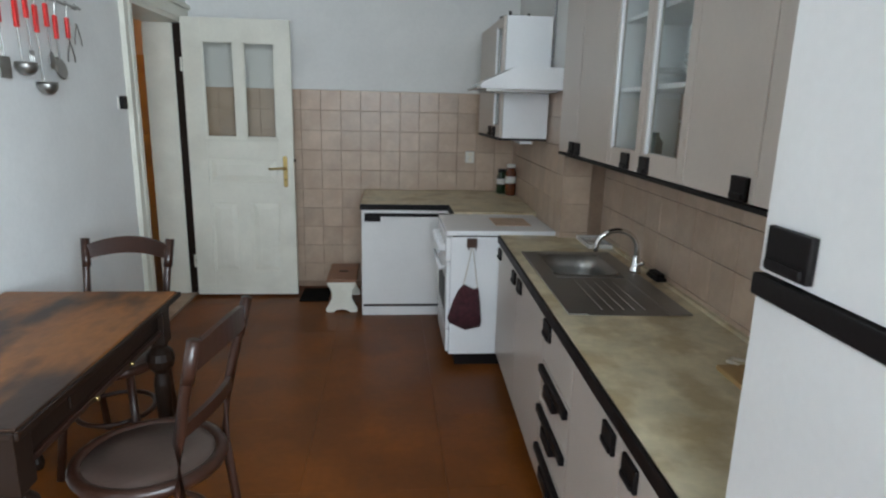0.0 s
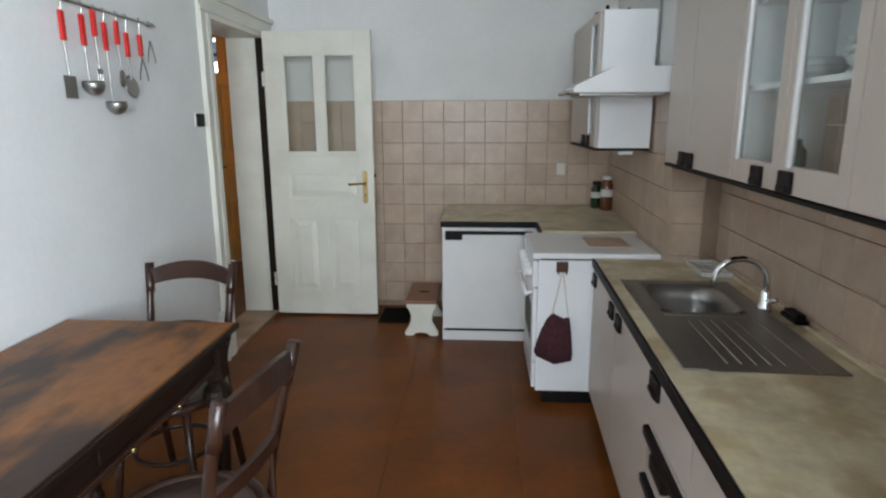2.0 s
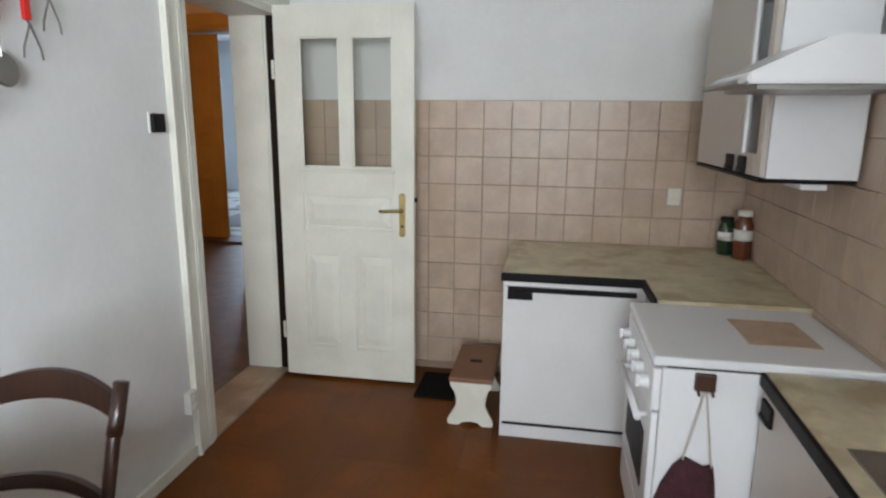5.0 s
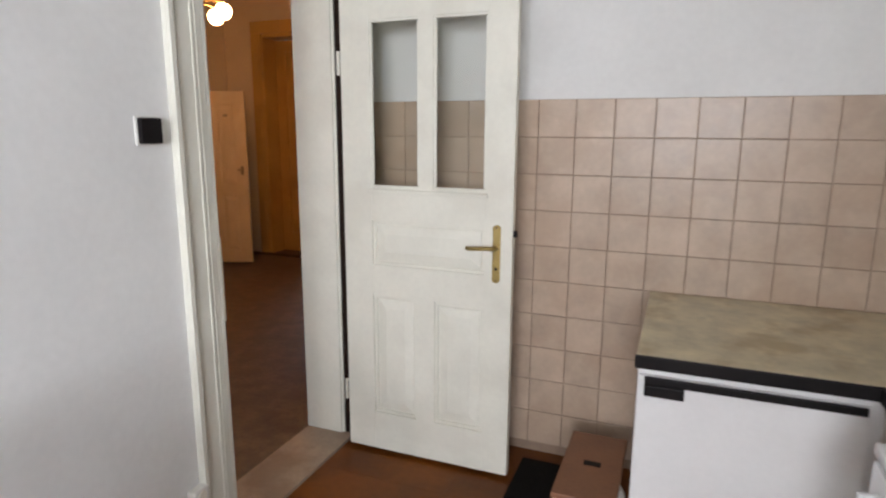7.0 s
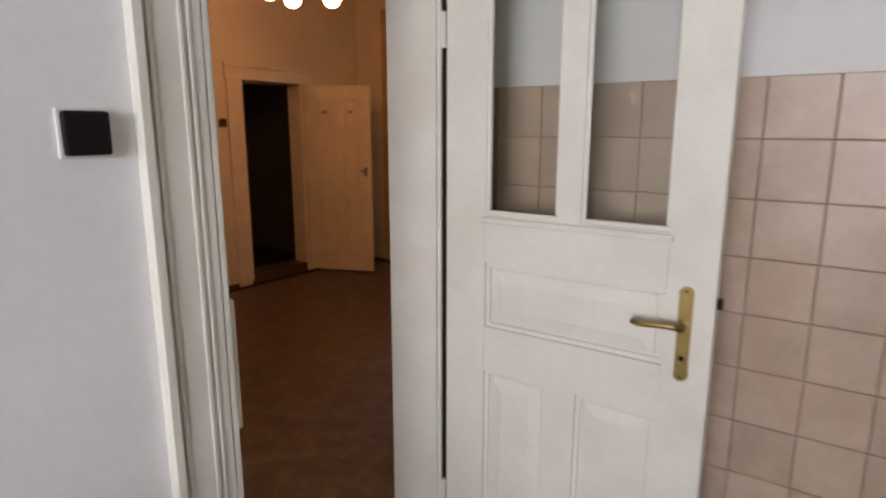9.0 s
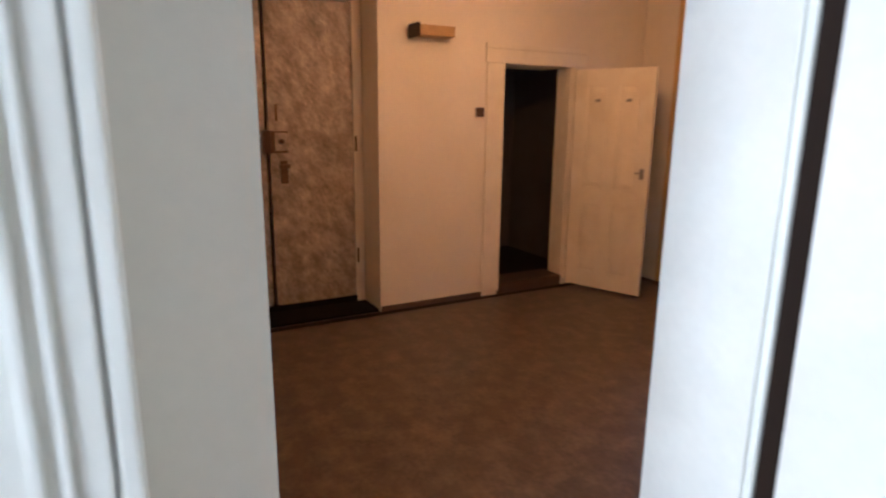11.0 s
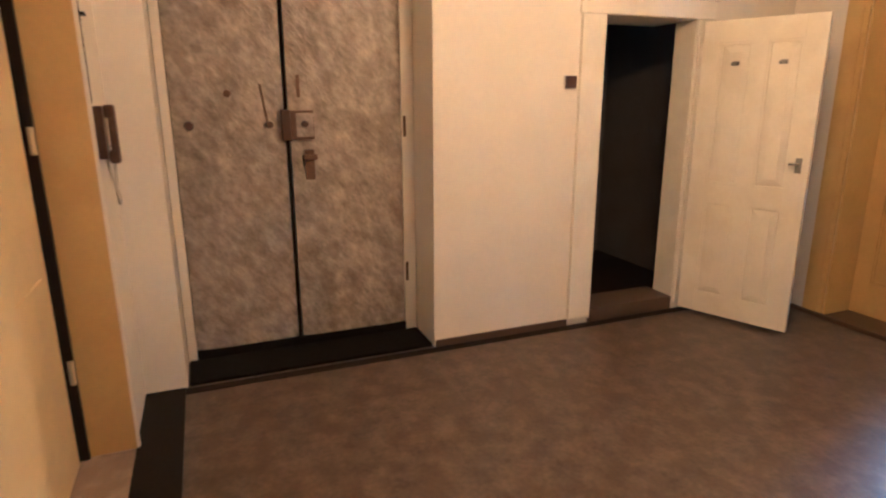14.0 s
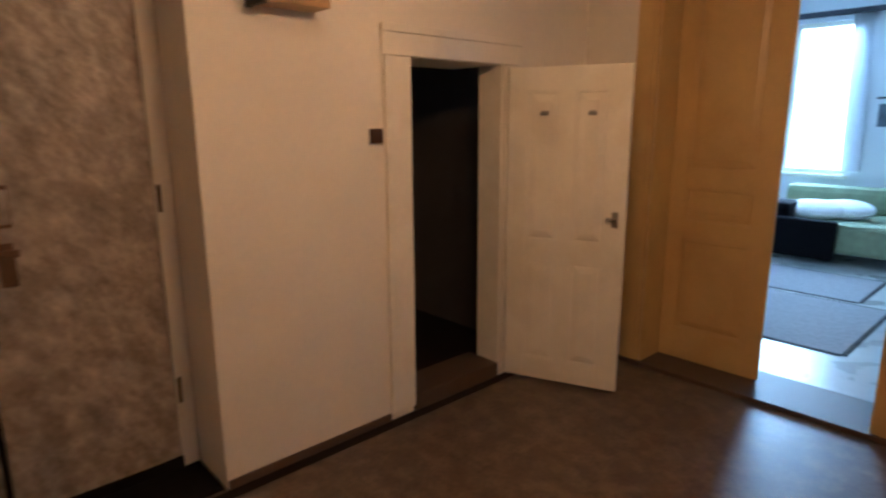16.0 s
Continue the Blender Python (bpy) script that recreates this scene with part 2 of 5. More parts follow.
DIMGLASS = glass_material("grey_cabinet_glass", (0.97, 1.0, 1.0))
AMBER = material("red_brown_preserve", (0.13, 0.030, 0.010), 0.15, 0.2, 20, 80, 0.02, coat=0.8)
BOTTLE = material("green_bottle_glass", (0.015, 0.04, 0.014), 0.12, 0.2, 20, 80, 0.02, coat=0.8)
LABELP = material("white_paper_label", (0.75, 0.73, 0.68), 0.7, 0.06, 20, 80, 0.02)
YELLOWPL = material("yellow_plastic", (0.65, 0.42, 0.03), 0.4, 0.08, 20, 80, 0.02)
CROCK = material("pale_crockery", (0.60, 0.60, 0.58), 0.25, 0.06, 20, 80, 0.02)
BULB = glow_material("lit_opal_globe", (1.0, 0.475, 0.175), 34.0)
STRIPES = striped_material("striped_woven_cloth")


# ---- helpers ----
def box(bm, x0, x1, y0, y1, z0, z1, bevel=0.0):
    m = Matrix.LocRotScale(((x0 + x1) / 2, (y0 + y1) / 2, (z0 + z1) / 2), None, (abs(x1 - x0), abs(y1 - y0), abs(z1 - z0)))
    made = bmesh.ops.create_cube(bm, size=1.0, matrix=m)["verts"]
    if bevel:
        edges = list({e for v in made for e in v.link_edges})
        bmesh.ops.bevel(bm, geom=edges, offset=bevel, segments=2, affect="EDGES", profile=0.6)
    return bm


def blk(*a, **k):
    return box(bmesh.new(), *a, **k)


def rod(bm, a, b, r0, r1=None, seg=12):
    a, b = Vector(a), Vector(b)
    m = Matrix.Translation((a + b) / 2) @ (b - a).to_track_quat("Z", "Y").to_matrix().to_4x4()
    bmesh.ops.create_cone(bm, cap_ends=True, segments=seg, radius1=r0, radius2=r0 if r1 is None else r1, depth=(b - a).length, matrix=m)
    return bm


def tube(bm, pts, r, seg=8, flat=1.0, close=False):
    """A bent bar along points; flat squashes its upright thickness."""
    pts = [Vector(p) for p in pts]
    rings = []
    n = len(pts)
    for i, p in enumerate(pts):
        d = (pts[(i + 1) % n] - pts[i - 1]) if close else (pts[min(i + 1, n - 1)] - pts[max(i - 1, 0)])
        d.normalize()
        side = d.cross(Vector((0, 0, 1)))
        side = side.normalized() if side.length > 0.05 else Vector((1, 0, 0))
        up = side.cross(d).normalized()
        rings.append([bm.verts.new(p + (side * math.cos(2 * math.pi * k / seg) + up * flat * math.sin(2 * math.pi * k / seg)) * r) for k in range(seg)])
    for i in range(n if close else n - 1):
        a, b = rings[i], rings[(i + 1) % n]
        for k in range(seg):
            bm.faces.new((a[k], a[(k + 1) % seg], b[(k + 1) % seg], b[k]))
    if not close:
        bm.faces.new(rings[0][::-1])
        bm.faces.new(rings[-1])
    return bm


def lathe(bm, profile, cx=0, cy=0, seg=20):
    rings = [[bm.verts.new((cx + r * math.cos(2 * math.pi * k / seg), cy + r * math.sin(2 * math.pi * k / seg), z)) for k in range(seg)] for r, z in profile]
    for a, b in zip(rings, rings[1:]):
        for k in range(seg):
            bm.faces.new((a[k], a[(k + 1) % seg], b[(k + 1) % seg], b[k]))
    bm.faces.new(rings[0][::-1])
    bm.faces.new(rings[-1])
    return bm


def finish(name, bm, mat, smooth=False):
    bmesh.ops.recalc_face_normals(bm, faces=bm.faces)
    if smooth:
        for f in bm.faces:
            f.smooth = True
    me = bpy.data.meshes.new(name)
    bm.to_mesh(me)
    bm.free()
    me.materials.append(mat)
    return new(name, me)


def structure(name, bm, mat, label="", category=""):
    return tagged(finish(name, bm, mat), label, category, kind="structure")


SHIFT = Vector((0, 0, 0))          # fine adjustment of the row of units being placed


def base(name, x, y, z, label, category, group="", kind=""):
    ob = new(name)
    ob.location = Vector((x, y, z)) + SHIFT
    ob.empty_display_size = 0.1
    return tagged(ob, label, category, group, kind)


def part(name, bm, mat, parent, label="", smooth=False):
    """One mesh under a thing or a part; bm is in the place's own metres, before the thing is turned."""
    off, p = Vector(), parent
    while p:
        off, p = off + p.location, p.parent
    bmesh.ops.translate(bm, verts=bm.verts, vec=SHIFT - off)
    ob = finish(name, bm, mat, smooth)
    ob.parent = parent
    return tagged(ob, label)


def solo(name, bm, mat, label, category, group="", smooth=False, kind=""):
    bmesh.ops.translate(bm, verts=bm.verts, vec=SHIFT)
    return tagged(finish(name, bm, mat, smooth), label, category, group, kind)


# ---- setting ----
W, N, E1, E2, S = -1.655, 4.65, 1.135, 0.893, -1.75      # kitchen faces
HW, HS, HN = -5.39, 3.74, 7.99                        # hall faces
KH, HH = 2.95, 3.05

# floors
structure("floor_kitchen", blk(W, E1 + 0.1, S - 0.3, N + 0.1, -0.12, -0.008), GROUT, "dark joints under the waxed orange-brown floor panels", "floor")
bm = box(bmesh.new(), HW - 0.4, W - 0.26, HS - 0.25, HN + 0.05, -0.12, 0.0)
structure("floor_hall", bm, LINO, "mottled brown linoleum floor, worn and slightly shiny", "floor")
structure("threshold_kitchen", blk(W - 0.26, W, 3.575, 4.47, -0.1, 0.006), THRESH, "worn pale wooden threshold of the kitchen doorway", "threshold")
structure("floor_border", blk(HW, W - 0.30, HS, HS + 0.19, 0.0, 0.004), DARKLINO, "dark linoleum border strip along the hall wall", "floor border")
structure("floor_border_west", blk(HW + 0.0145, HW + 0.075, HS + 0.191, 7.30, 0.0, 0.0035), DARKLINO, "narrow dark linoleum strip along the skirting of the hall", "floor border")
structure("floor_room", blk(-8.0, -1.9, HN + 0.42, 13.9, -0.12, 0.0), PALEFLOOR, "pale polished floor of the bright room", "floor")

# kitchen walls
bm = bmesh.new()
box(bm, W - 0.26, W, S - 0.3, 3.575, 0, KH)
box(bm, W - 0.26, W, 3.575, 4.47, 2.12, KH)
box(bm, W - 0.26, W, 4.47, N + 0.25, 0, KH)
wall_west = structure("wall_west", bm, WALL, "white limewashed kitchen wall with the doorway", "wall")
wall_north = structure("wall_north", blk(W, E2 + 0.5, N + 0.008, N + 0.25, 0, KH), WALL, "white kitchen end wall above a tiled dado", "wall")
bm = box(bmesh.new(), E1, E1 + 0.25, S - 0.4, -1.55, 0, KH)
box(bm, E1, E1 + 0.25, -0.45, 2.94, 0, KH)
box(bm, E1, E1 + 0.25, -1.55, -0.45, 0, 1.0)
box(bm, E1, E1 + 0.25, -1.55, -0.45, 2.4, KH)
wall_east = structure("wall_east", bm, WALL, "white kitchen side wall above a tiled splashback", "wall")
wall_pier = structure("wall_pier", blk(E2, E1 + 0.3, 2.9, N + 0.05, 0, KH), WALL, "stepped pier of the kitchen side wall beside the cooker", "wall")
bm = bmesh.new()
box(bm, W - 0.26, -0.8, S - 0.3, S, 0, KH)
box(bm, 1.1, E1 + 0.25, S - 0.3, S, 0, KH)
box(bm, -0.8, 1.1, S - 0.3, S, 0, 1.0)
box(bm, -0.8, 1.1, S - 0.3, S, 2.5, KH)
structure("wall_south", bm, WALL, "plain white kitchen wall with the window", "wall")
structure("ceiling_kitchen", blk(W - 0.26, E1 + 0.25, S - 0.3, N + 0.25, KH, KH + 0.15), KCEIL, "plain unseen kitchen ceiling, dulled to cut bounced light", "ceiling")

# hall walls
bm = bmesh.new()
box(bm, HW - 0.42, HW, HS - 0.5, 3.94, 0, HH)
box(bm, HW - 0.42, HW, 5.33, 6.43, 0, HH)
box(bm, HW - 0.18, HW, 7.15, HN + 0.42, 0, HH)
box(bm, HW - 0.42, HW, 3.94, 5.33, 2.45, HH)
box(bm, HW - 0.42, HW, 6.43, 7.15, 1.95, HH)
structure("wall_hall_west", bm, HALLWALL, "cream limewashed hall wall with the entrance niche and closet", "wall")
bm = bmesh.new()
box(bm, W - 0.26, -3.43, HS - 0.3, HS, 0, HH)
box(bm, -4.87, HW, HS - 0.3, HS, 0, HH)
box(bm, -3.43, -4.87, HS - 0.3, HS, 2.15, HH)
box(bm, -3.43, -4.87, HS - 0.3, HS - 0.25, 0, 2.15)
structure("wall_hall_south", bm, HALLWALL, "cream limewashed hall wall beside the recessed door", "wall")
bm = bmesh.new()
box(bm, HW, -4.86, HN, HN + 0.42, 0, HH)
box(bm, -3.52, -1.5, HN, HN + 0.42, 0, HH)
box(bm, -4.86, -3.52, HN, HN + 0.42, 2.62, HH)
structure("wall_hall_north", bm, HALLWALL, "cream hall wall around the tall double doorway", "wall")
structure("wall_hall_east", blk(W - 0.26, W - 0.01, N + 0.25, HN, 0, HH), HALLWALL, "plain cream hall wall", "wall")
structure("ceiling_hall", blk(HW - 0.42, W - 0.01, HS - 0.3, HN + 0.42, HH, HH + 0.15), CEIL, "plain hall ceiling", "ceiling")

# closet behind the hall; its walls and ceiling carry the shade in their colour
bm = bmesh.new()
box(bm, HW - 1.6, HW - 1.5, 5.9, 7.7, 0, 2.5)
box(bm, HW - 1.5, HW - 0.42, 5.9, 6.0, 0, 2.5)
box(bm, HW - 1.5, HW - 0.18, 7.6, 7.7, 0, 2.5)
structure("wall_closet", bm, CLOSETWALL, "plaster closet walls with the closet's shade put into their colour", "wall")
# added sheet that blocks light through the seam between the door leaves
structure("backing_entrance", blk(HW - 0.46, HW - 0.385, 3.9, 5.36, 0, 2.5), DARKLINO, "dark sheet added behind the entrance door to keep its seam dark", "wall")
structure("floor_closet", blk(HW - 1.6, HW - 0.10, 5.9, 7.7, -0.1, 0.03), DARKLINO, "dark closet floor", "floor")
structure("ceiling_closet", blk(HW - 1.6, HW - 0.42, 5.9, 7.7, 2.5, 2.6), CLOSETWALL, "closet ceiling with the closet's shade put into its colour", "ceiling")

# bright room
bm = bmesh.new()
box(bm, -8.0, -6.65, 13.6, 13.9, 0, 3.2)
box(bm, -5.15, -1.9, 13.6, 13.9, 0, 3.2)
box(bm, -6.65, -5.15, 13.6, 13.9, 0, 0.9)
box(bm, -6.65, -5.15, 13.6, 13.9, 2.85, 3.2)
structure("wall_room_north", bm, ROOMWALL, "pale wall of the bright room around its window", "wall")
structure("wall_room_west", blk(-8.2, -8.0, HN + 0.2, 13.9, 0, 3.2), ROOMWALL, "plain pale wall of the bright room", "wall")
structure("wall_room_east", blk(-1.9, -1.7, HN + 0.42, 13.9, 0, 3.2), ROOMWALL, "plain pale wall of the bright room", "wall")
structure("wall_room_south", blk(-8.0, HW - 0.42, HN + 0.2, HN + 0.42, 0, 3.2), ROOMWALL, "plain pale wall of the bright room", "wall")
structure("ceiling_room", blk(-8.2, -1.7, HN + 0.42, 13.9, 3.2, 3.3), CEIL, "plain white ceiling of the bright room", "ceiling")
structure("ground", blk(-60, 60, -60, 60, -0.6, -0.4), material("dry_ground", (0.16, 0.15, 0.12), 0.9), "plain ground around the house", "ground")
structure("backdrop", blk(-40, 30, 30, 30.2, -0.4, 25), glow_material("hazy_bright_sky", (0.92, 0.96, 1.0), 5.0), "bright hazy sky beyond the window", "sky")

# ---- window of the kitchen and of the bright room ----
def window(name, x0, x1, y0, y1, z0, z1, label):
    w = base(name, (x0 + x1) / 2, (y0 + y1) / 2, z0, label, "window", kind="structure")
    t = 0.06
    f = bmesh.new()
    box(f, x0, x0 + t, y0, y1, z0, z1, 0.004)
    box(f, x1 - t, x1, y0, y1, z0, z1, 0.004)
    box(f, x0 + t, x1 - t, y0, y1, z0, z0 + t, 0.004)
    box(f, x0 + t, x1 - t, y0, y1, z1 - t, z1, 0.004)
    xm = (x0 + x1) / 2
    box(f, xm - 0.035, xm + 0.035, y0, y1, z0 + t, z1 - t, 0.004)
    part("window_frame", f, DOORWHITE, w)
    part("window_sill", blk(x0 - 0.04, x1 + 0.04, y0 - 0.10, y1, z0 - 0.05, z0 - 0.002, bevel=0.006), DOORWHITE, w)
    for a, b in ((x0 + t, xm - 0.035), (xm + 0.035, x1 - t)):
        p = part("pane", blk(a, b, (y0 + y1) / 2 - 0.002, (y0 + y1) / 2 + 0.002, z0 + t, z1 - t), GLASS, w)
        p.visible_shadow = False
    return w


window("window_1", -0.8, 1.1, S - 0.22, S - 0.15, 1.0, 2.5, "white-painted wooden kitchen window with two panes")
window_side = window("window_3", -0.55, 0.55, -0.035, 0.035, 1.0, 2.4, "white-painted wooden side window of the kitchen")
window("window_2", -6.65, -5.15, 13.66, 13.73, 0.9, 2.85, "bright white wooden window of the far room")


# ---- kitchen doorway ----
c = base("door_frame", W, 4.1, 0, "white-painted wooden frame with moulded casing around the kitchen doorway", "door frame", kind="structure")
def moulded(y0, y1, z0, z1, upright=True):
    b = bmesh.new()
    w = y1 - y0
    if upright:
        box(b, W, W + 0.018, y0, y1, z0, z1, 0.003)
        for a, d, h in ((0.0, 0.14, 0.030), (0.20, 0.27, 0.0225), (0.64, 0.71, 0.0225), (0.77, 0.83, 0.0215)):
            box(b, W + 0.018, W + h, y0 + w * a, y0 + w * d, z0, z1, 0.0025)
    return b
part("casing", moulded(3.428, 3.568, 0, 2.12), DOORWHITE, c)
b = blk(W, W + 0.018, 4.485, 4.635, 0, 2.12, bevel=0.003)
box(b, W + 0.018, W + 0.03, 4.60, 4.64, 0, 2.12, 0.003)
part("casing", b, DOORWHITE, c)
b = blk(W, W + 0.02, 3.428, 4.635, 2.12, 2.25, bevel=0.003)
box(b, W + 0.02, W + 0.04, 3.418, 4.637, 2.215, 2.25, 0.004)
box(b, W + 0.02, W + 0.03, 3.428, 4.635, 2.13, 2.15, 0.003)
part("head_casing", b, DOORWHITE, c)
part("jamb", blk(W - 0.262, W + 0.016, 3.57, 3.587, 0.006, 2.12, bevel=0.004), DOORWHITE, c)
b = blk(W - 0.262, W - 0.048, 4.446, 4.468, 0.006, 2.12, bevel=0.003)
box(b, W - 0.262, W - 0.06, 4.436, 4.446, 0.006, 2.12, 0.003)
part("jamb", b, DOORWHITE, c)
# shade of the hinge gap, put into a dark strip
part("hinge_rebate", blk(W - 0.047, W + 0.0165, 4.454, 4.484, 0.006, 2.12), DARKWOOD, c, "dark strip standing for the shaded gap at the hinges")
part("head_jamb", blk(W - 0.262, W + 0.016, 3.587, 4.446, 2.10, 2.125, bevel=0.003), DOORWHITE, c)
part("strike_block", blk(W - 0.05, W + 0.008, 3.587, 3.603, 0.86, 1.16, bevel=0.005), DOORWHITE, c, "chipped white-painted strike block")


def panel_inset(b, x0, x1, z0, z1, y, d=0.012):
    """A raised field with a bevel, facing -y."""
    box(b, x0, x1, y, y + 0.012, z0, z1)
    ring = [[b.verts.new((x, yy, z)) for x, z in ((x0 + g, z0 + g), (x1 - g, z0 + g), (x1 - g, z1 - g), (x0 + g, z1 - g))] for g, yy in ((0.020, y - 0.0005), (0.024, y - 0.004), (0.060, y - 0.0125))]
    for r0, r1 in zip(ring, ring[1:]):
        for k in range(4):
            b.faces.new((r0[k], r0[(k + 1) % 4], r1[(k + 1) % 4], r1[k]))
    b.faces.new(ring[-1])
    for a in ((x0, x1, z0, z0 + 0.014), (x0, x1, z1 - 0.014, z1), (x0, x0 + 0.014, z0 + 0.014, z1 - 0.014), (x1 - 0.014, x1, z0 + 0.014, z1 - 0.014)):
        box(b, a[0], a[1], y - d * 0.9, y, a[2], a[3], 0.003)
    return b


def kitchen_door():
    d = base("door_1", -1.65, 4.40, 0.02, "open white-painted panelled door with two glass panes, worn edges", "door", kind="structure")
    x0, x1, y0, y1, z1 = -1.614, -0.827, 4.352, 4.392, 2.135
    px = (-1.474, -1.260, -1.172, -0.945)
    b = bmesh.new()
    box(b, x0, px[0], y0, y1, 0.02, z1, 0.003)
    box(b, px[3], x1, y0, y1, 0.02, z1, 0.003)
    for za, zb in ((0.02, 0.205), (0.78, 0.922), (1.125, 1.268), (1.972, z1)):
        box(b, px[0], px[3], y0 + 0.001, y1 - 0.001, za, zb)
    box(b, px[1], px[2], y0 + 0.001, y1 - 0.001, 0.205, 0.78)
    box(b, -1.242, -1.178, y0 + 0.001, y1 - 0.001, 1.268, 1.972)
    part("door_leaf", b, DOORWHITE, d)
    for xa, xb, za, zb in ((px[0], px[1], 0.205, 0.78), (px[2], px[3], 0.205, 0.78), (px[0], px[3], 0.922, 1.125)):
        part("panel", panel_inset(bmesh.new(), xa, xb, za, zb, y0 + 0.021), DOORWHITE, d)
    for xa, xb in ((px[0], -1.242), (-1.178, px[3])):
        p = part("pane", blk(xa, xb, y0 + 0.018, y0 + 0.022, 1.268, 1.972), GLASS, d)
        p.visible_shadow = False
        b = bmesh.new()
        for a in ((xa, xb, 1.268, 1.282), (xa, xb, 1.960, 1.972), (xa, xa + 0.012, 1.282, 1.960), (xb - 0.012, xb, 1.282, 1.960)):
            box(b, a[0], a[1], y0 + 0.004, y0 + 0.016, a[2], a[3], 0.003)
        part("glazing_bead", b, DOORWHITE, d)
    b = blk(px[0] - 0.012, px[3] + 0.012, y0 - 0.016, y0 - 0.001, 1.246, 1.264, bevel=0.005)
    part("ledge", b, DOORWHITE, d)
    b = blk(-0.910, -0.876, y0 - 0.008, y0 - 0.0005, 0.912, 1.122, bevel=0.003)
    for zz in (0.912, 1.122):
        rod(b, (-0.893, y0 - 0.0082, zz), (-0.893, y0 - 0.0005, zz), 0.0175, seg=20)
    h = part("door_handle", b, BRASS, d, "aged brass lever handle on a long backplate")
    b = rod(bmesh.new(), (-0.893, y0 - 0.006, 1.045), (-0.893, y0 - 0.05, 1.045), 0.011)
    tube(b, [(-0.887, y0 - 0.048, 1.045), (-0.925, y0 - 0.052, 1.047), (-0.965, y0 - 0.051, 1.043), (-0.995, y0 - 0.048, 1.040), (-1.012, y0 - 0.045, 1.043)], 0.0085)
    part("lever", b, BRASS, h, smooth=True)
    part("keyhole", rod(bmesh.new(), (-0.893, y0 - 0.0095, 0.955), (-0.893, y0 - 0.0081, 0.955), 0.007), BLACK, h)
    for zz in (0.905, 1.128):
        part("screw", rod(bmesh.new(), (-0.893, y0 - 0.0095, zz), (-0.893, y0 - 0.0083, zz), 0.004, seg=10), RUST, h)
    part("lock_bolt", blk(x1 - 0.001, x1 + 0.012, y0 + 0.01, y0 + 0.03, 1.09, 1.115, bevel=0.002), BLACK, d, "black latch bolt on the door edge")
    for z in (0.25, 1.75):
        part("hinge", rod(bmesh.new(), (x0 - 0.008, y0 - 0.004, z), (x0 - 0.008, y0 - 0.004, z + 0.10), 0.008), DOORWHITE, d)
    return d


kitchen_door()


# ---- kitchen cupboards ----
ASKEW = Matrix.Translation((0.545, 2.93, 0)) @ pose(0, 0, 0, 0, 0, -2.4) @ Matrix.Translation((-0.545, -2.93, 0))


def askew(before):
    """Turns all top-level things made since then with the slanting side wall."""
    for ob in list(bpy.data.objects):
        if ob.name not in before and ob.parent is None:
            ob.matrix_basis = ASKEW @ ob.matrix_basis


before = {ob.name for ob in bpy.data.objects}
SHIFT = Vector((0.045, 0, 0))
EB = E1 - 0.045
def tab_handle(parent, y, z, x, w=0.10, h=0.065):
    """Black moulded tab on a front that faces -x."""
    b = blk(x - 0.012, x, y - w / 2, y + w / 2, z - h / 2, z + h / 2, bevel=0.004)
    box(b, x - 0.018, x - 0.010, y - w / 2 + 0.008, y + w / 2 - 0.008, z - h / 2 + 0.004, z - h / 2 + 0.02, 0.004)
    return part("handle", b, BLACK, parent, "black moulded plastic handle")


def base_unit(y0, y1, kind, handles, label, sink_side=0):
    u = base("base_cabinet", 0.80, (y0 + y1) / 2, 0, label, "cabinet", "base cabinets under the sink worktop")
    carcass = blk(0.525, EB - 0.01, y0 + 0.002, y1 - 0.002, 0.09, 0.61 if sink_side else 0.775)
    if sink_side:
        ys = y0 + 0.002 if sink_side < 0 else y1 - 0.018
        box(carcass, 0.525, EB - 0.01, ys, ys + 0.016, 0.61, 0.775)
    part("body", carcass, WHITELAM, u)
    part("plinth", blk(0.56, EB - 0.01, y0 + 0.002, y1 - 0.002, 0, 0.088), BLACK, u)
    if kind == "drawers":
        z = (0.10, 0.265, 0.43, 0.595, 0.765)
        for k, (a, b_) in enumerate(zip(z, z[1:])):
            d = part("drawer_front", blk(0.506, 0.524, y0 + 0.004, y1 - 0.004, a + 0.003, b_ - 0.003, bevel=0.003), LAMI, u)
            ym, zt = (y0 + y1) / 2, b_ - 0.012
            if k < 3:
                b = blk(0.486, 0.506, y0 + 0.02, y1 - 0.02, zt - 0.03, zt, bevel=0.004)
                box(b, 0.480, 0.506, ym - 0.07, ym + 0.07, zt - 0.075, zt - 0.028, 0.006)
                part("handle", b, BLACK, d, "long black grip with a drop tab")
            else:
                tab_handle(d, y1 - 0.07, zt - 0.02, 0.506)
    else:
        cuts = [y0] + kind + [y1]
        for a, b_ in zip(cuts, cuts[1:]):
            d = part("door", blk(0.506, 0.524, a + 0.003, b_ - 0.003, 0.10, 0.765, bevel=0.003), LAMI, u)
            for hy in handles:
                if a < hy < b_:
                    tab_handle(d, hy, 0.722, 0.506, 0.085, 0.06)
    return u


base_unit(2.30, 2.93, [], [2.375, 2.86], "greyish-beige laminate base cabinet with black handles by the stove", 1)
base_unit(1.69, 2.30, [], [2.215], "greyish-beige laminate sink cabinet with a black handle", -1)
base_unit(1.27, 1.69, "drawers", [], "greyish-beige laminate drawer cabinet with long black grips")
base_unit(0.44, 1.27, [0.83], [0.905, 0.755], "greyish-beige laminate two-door base cabinet with black handles")

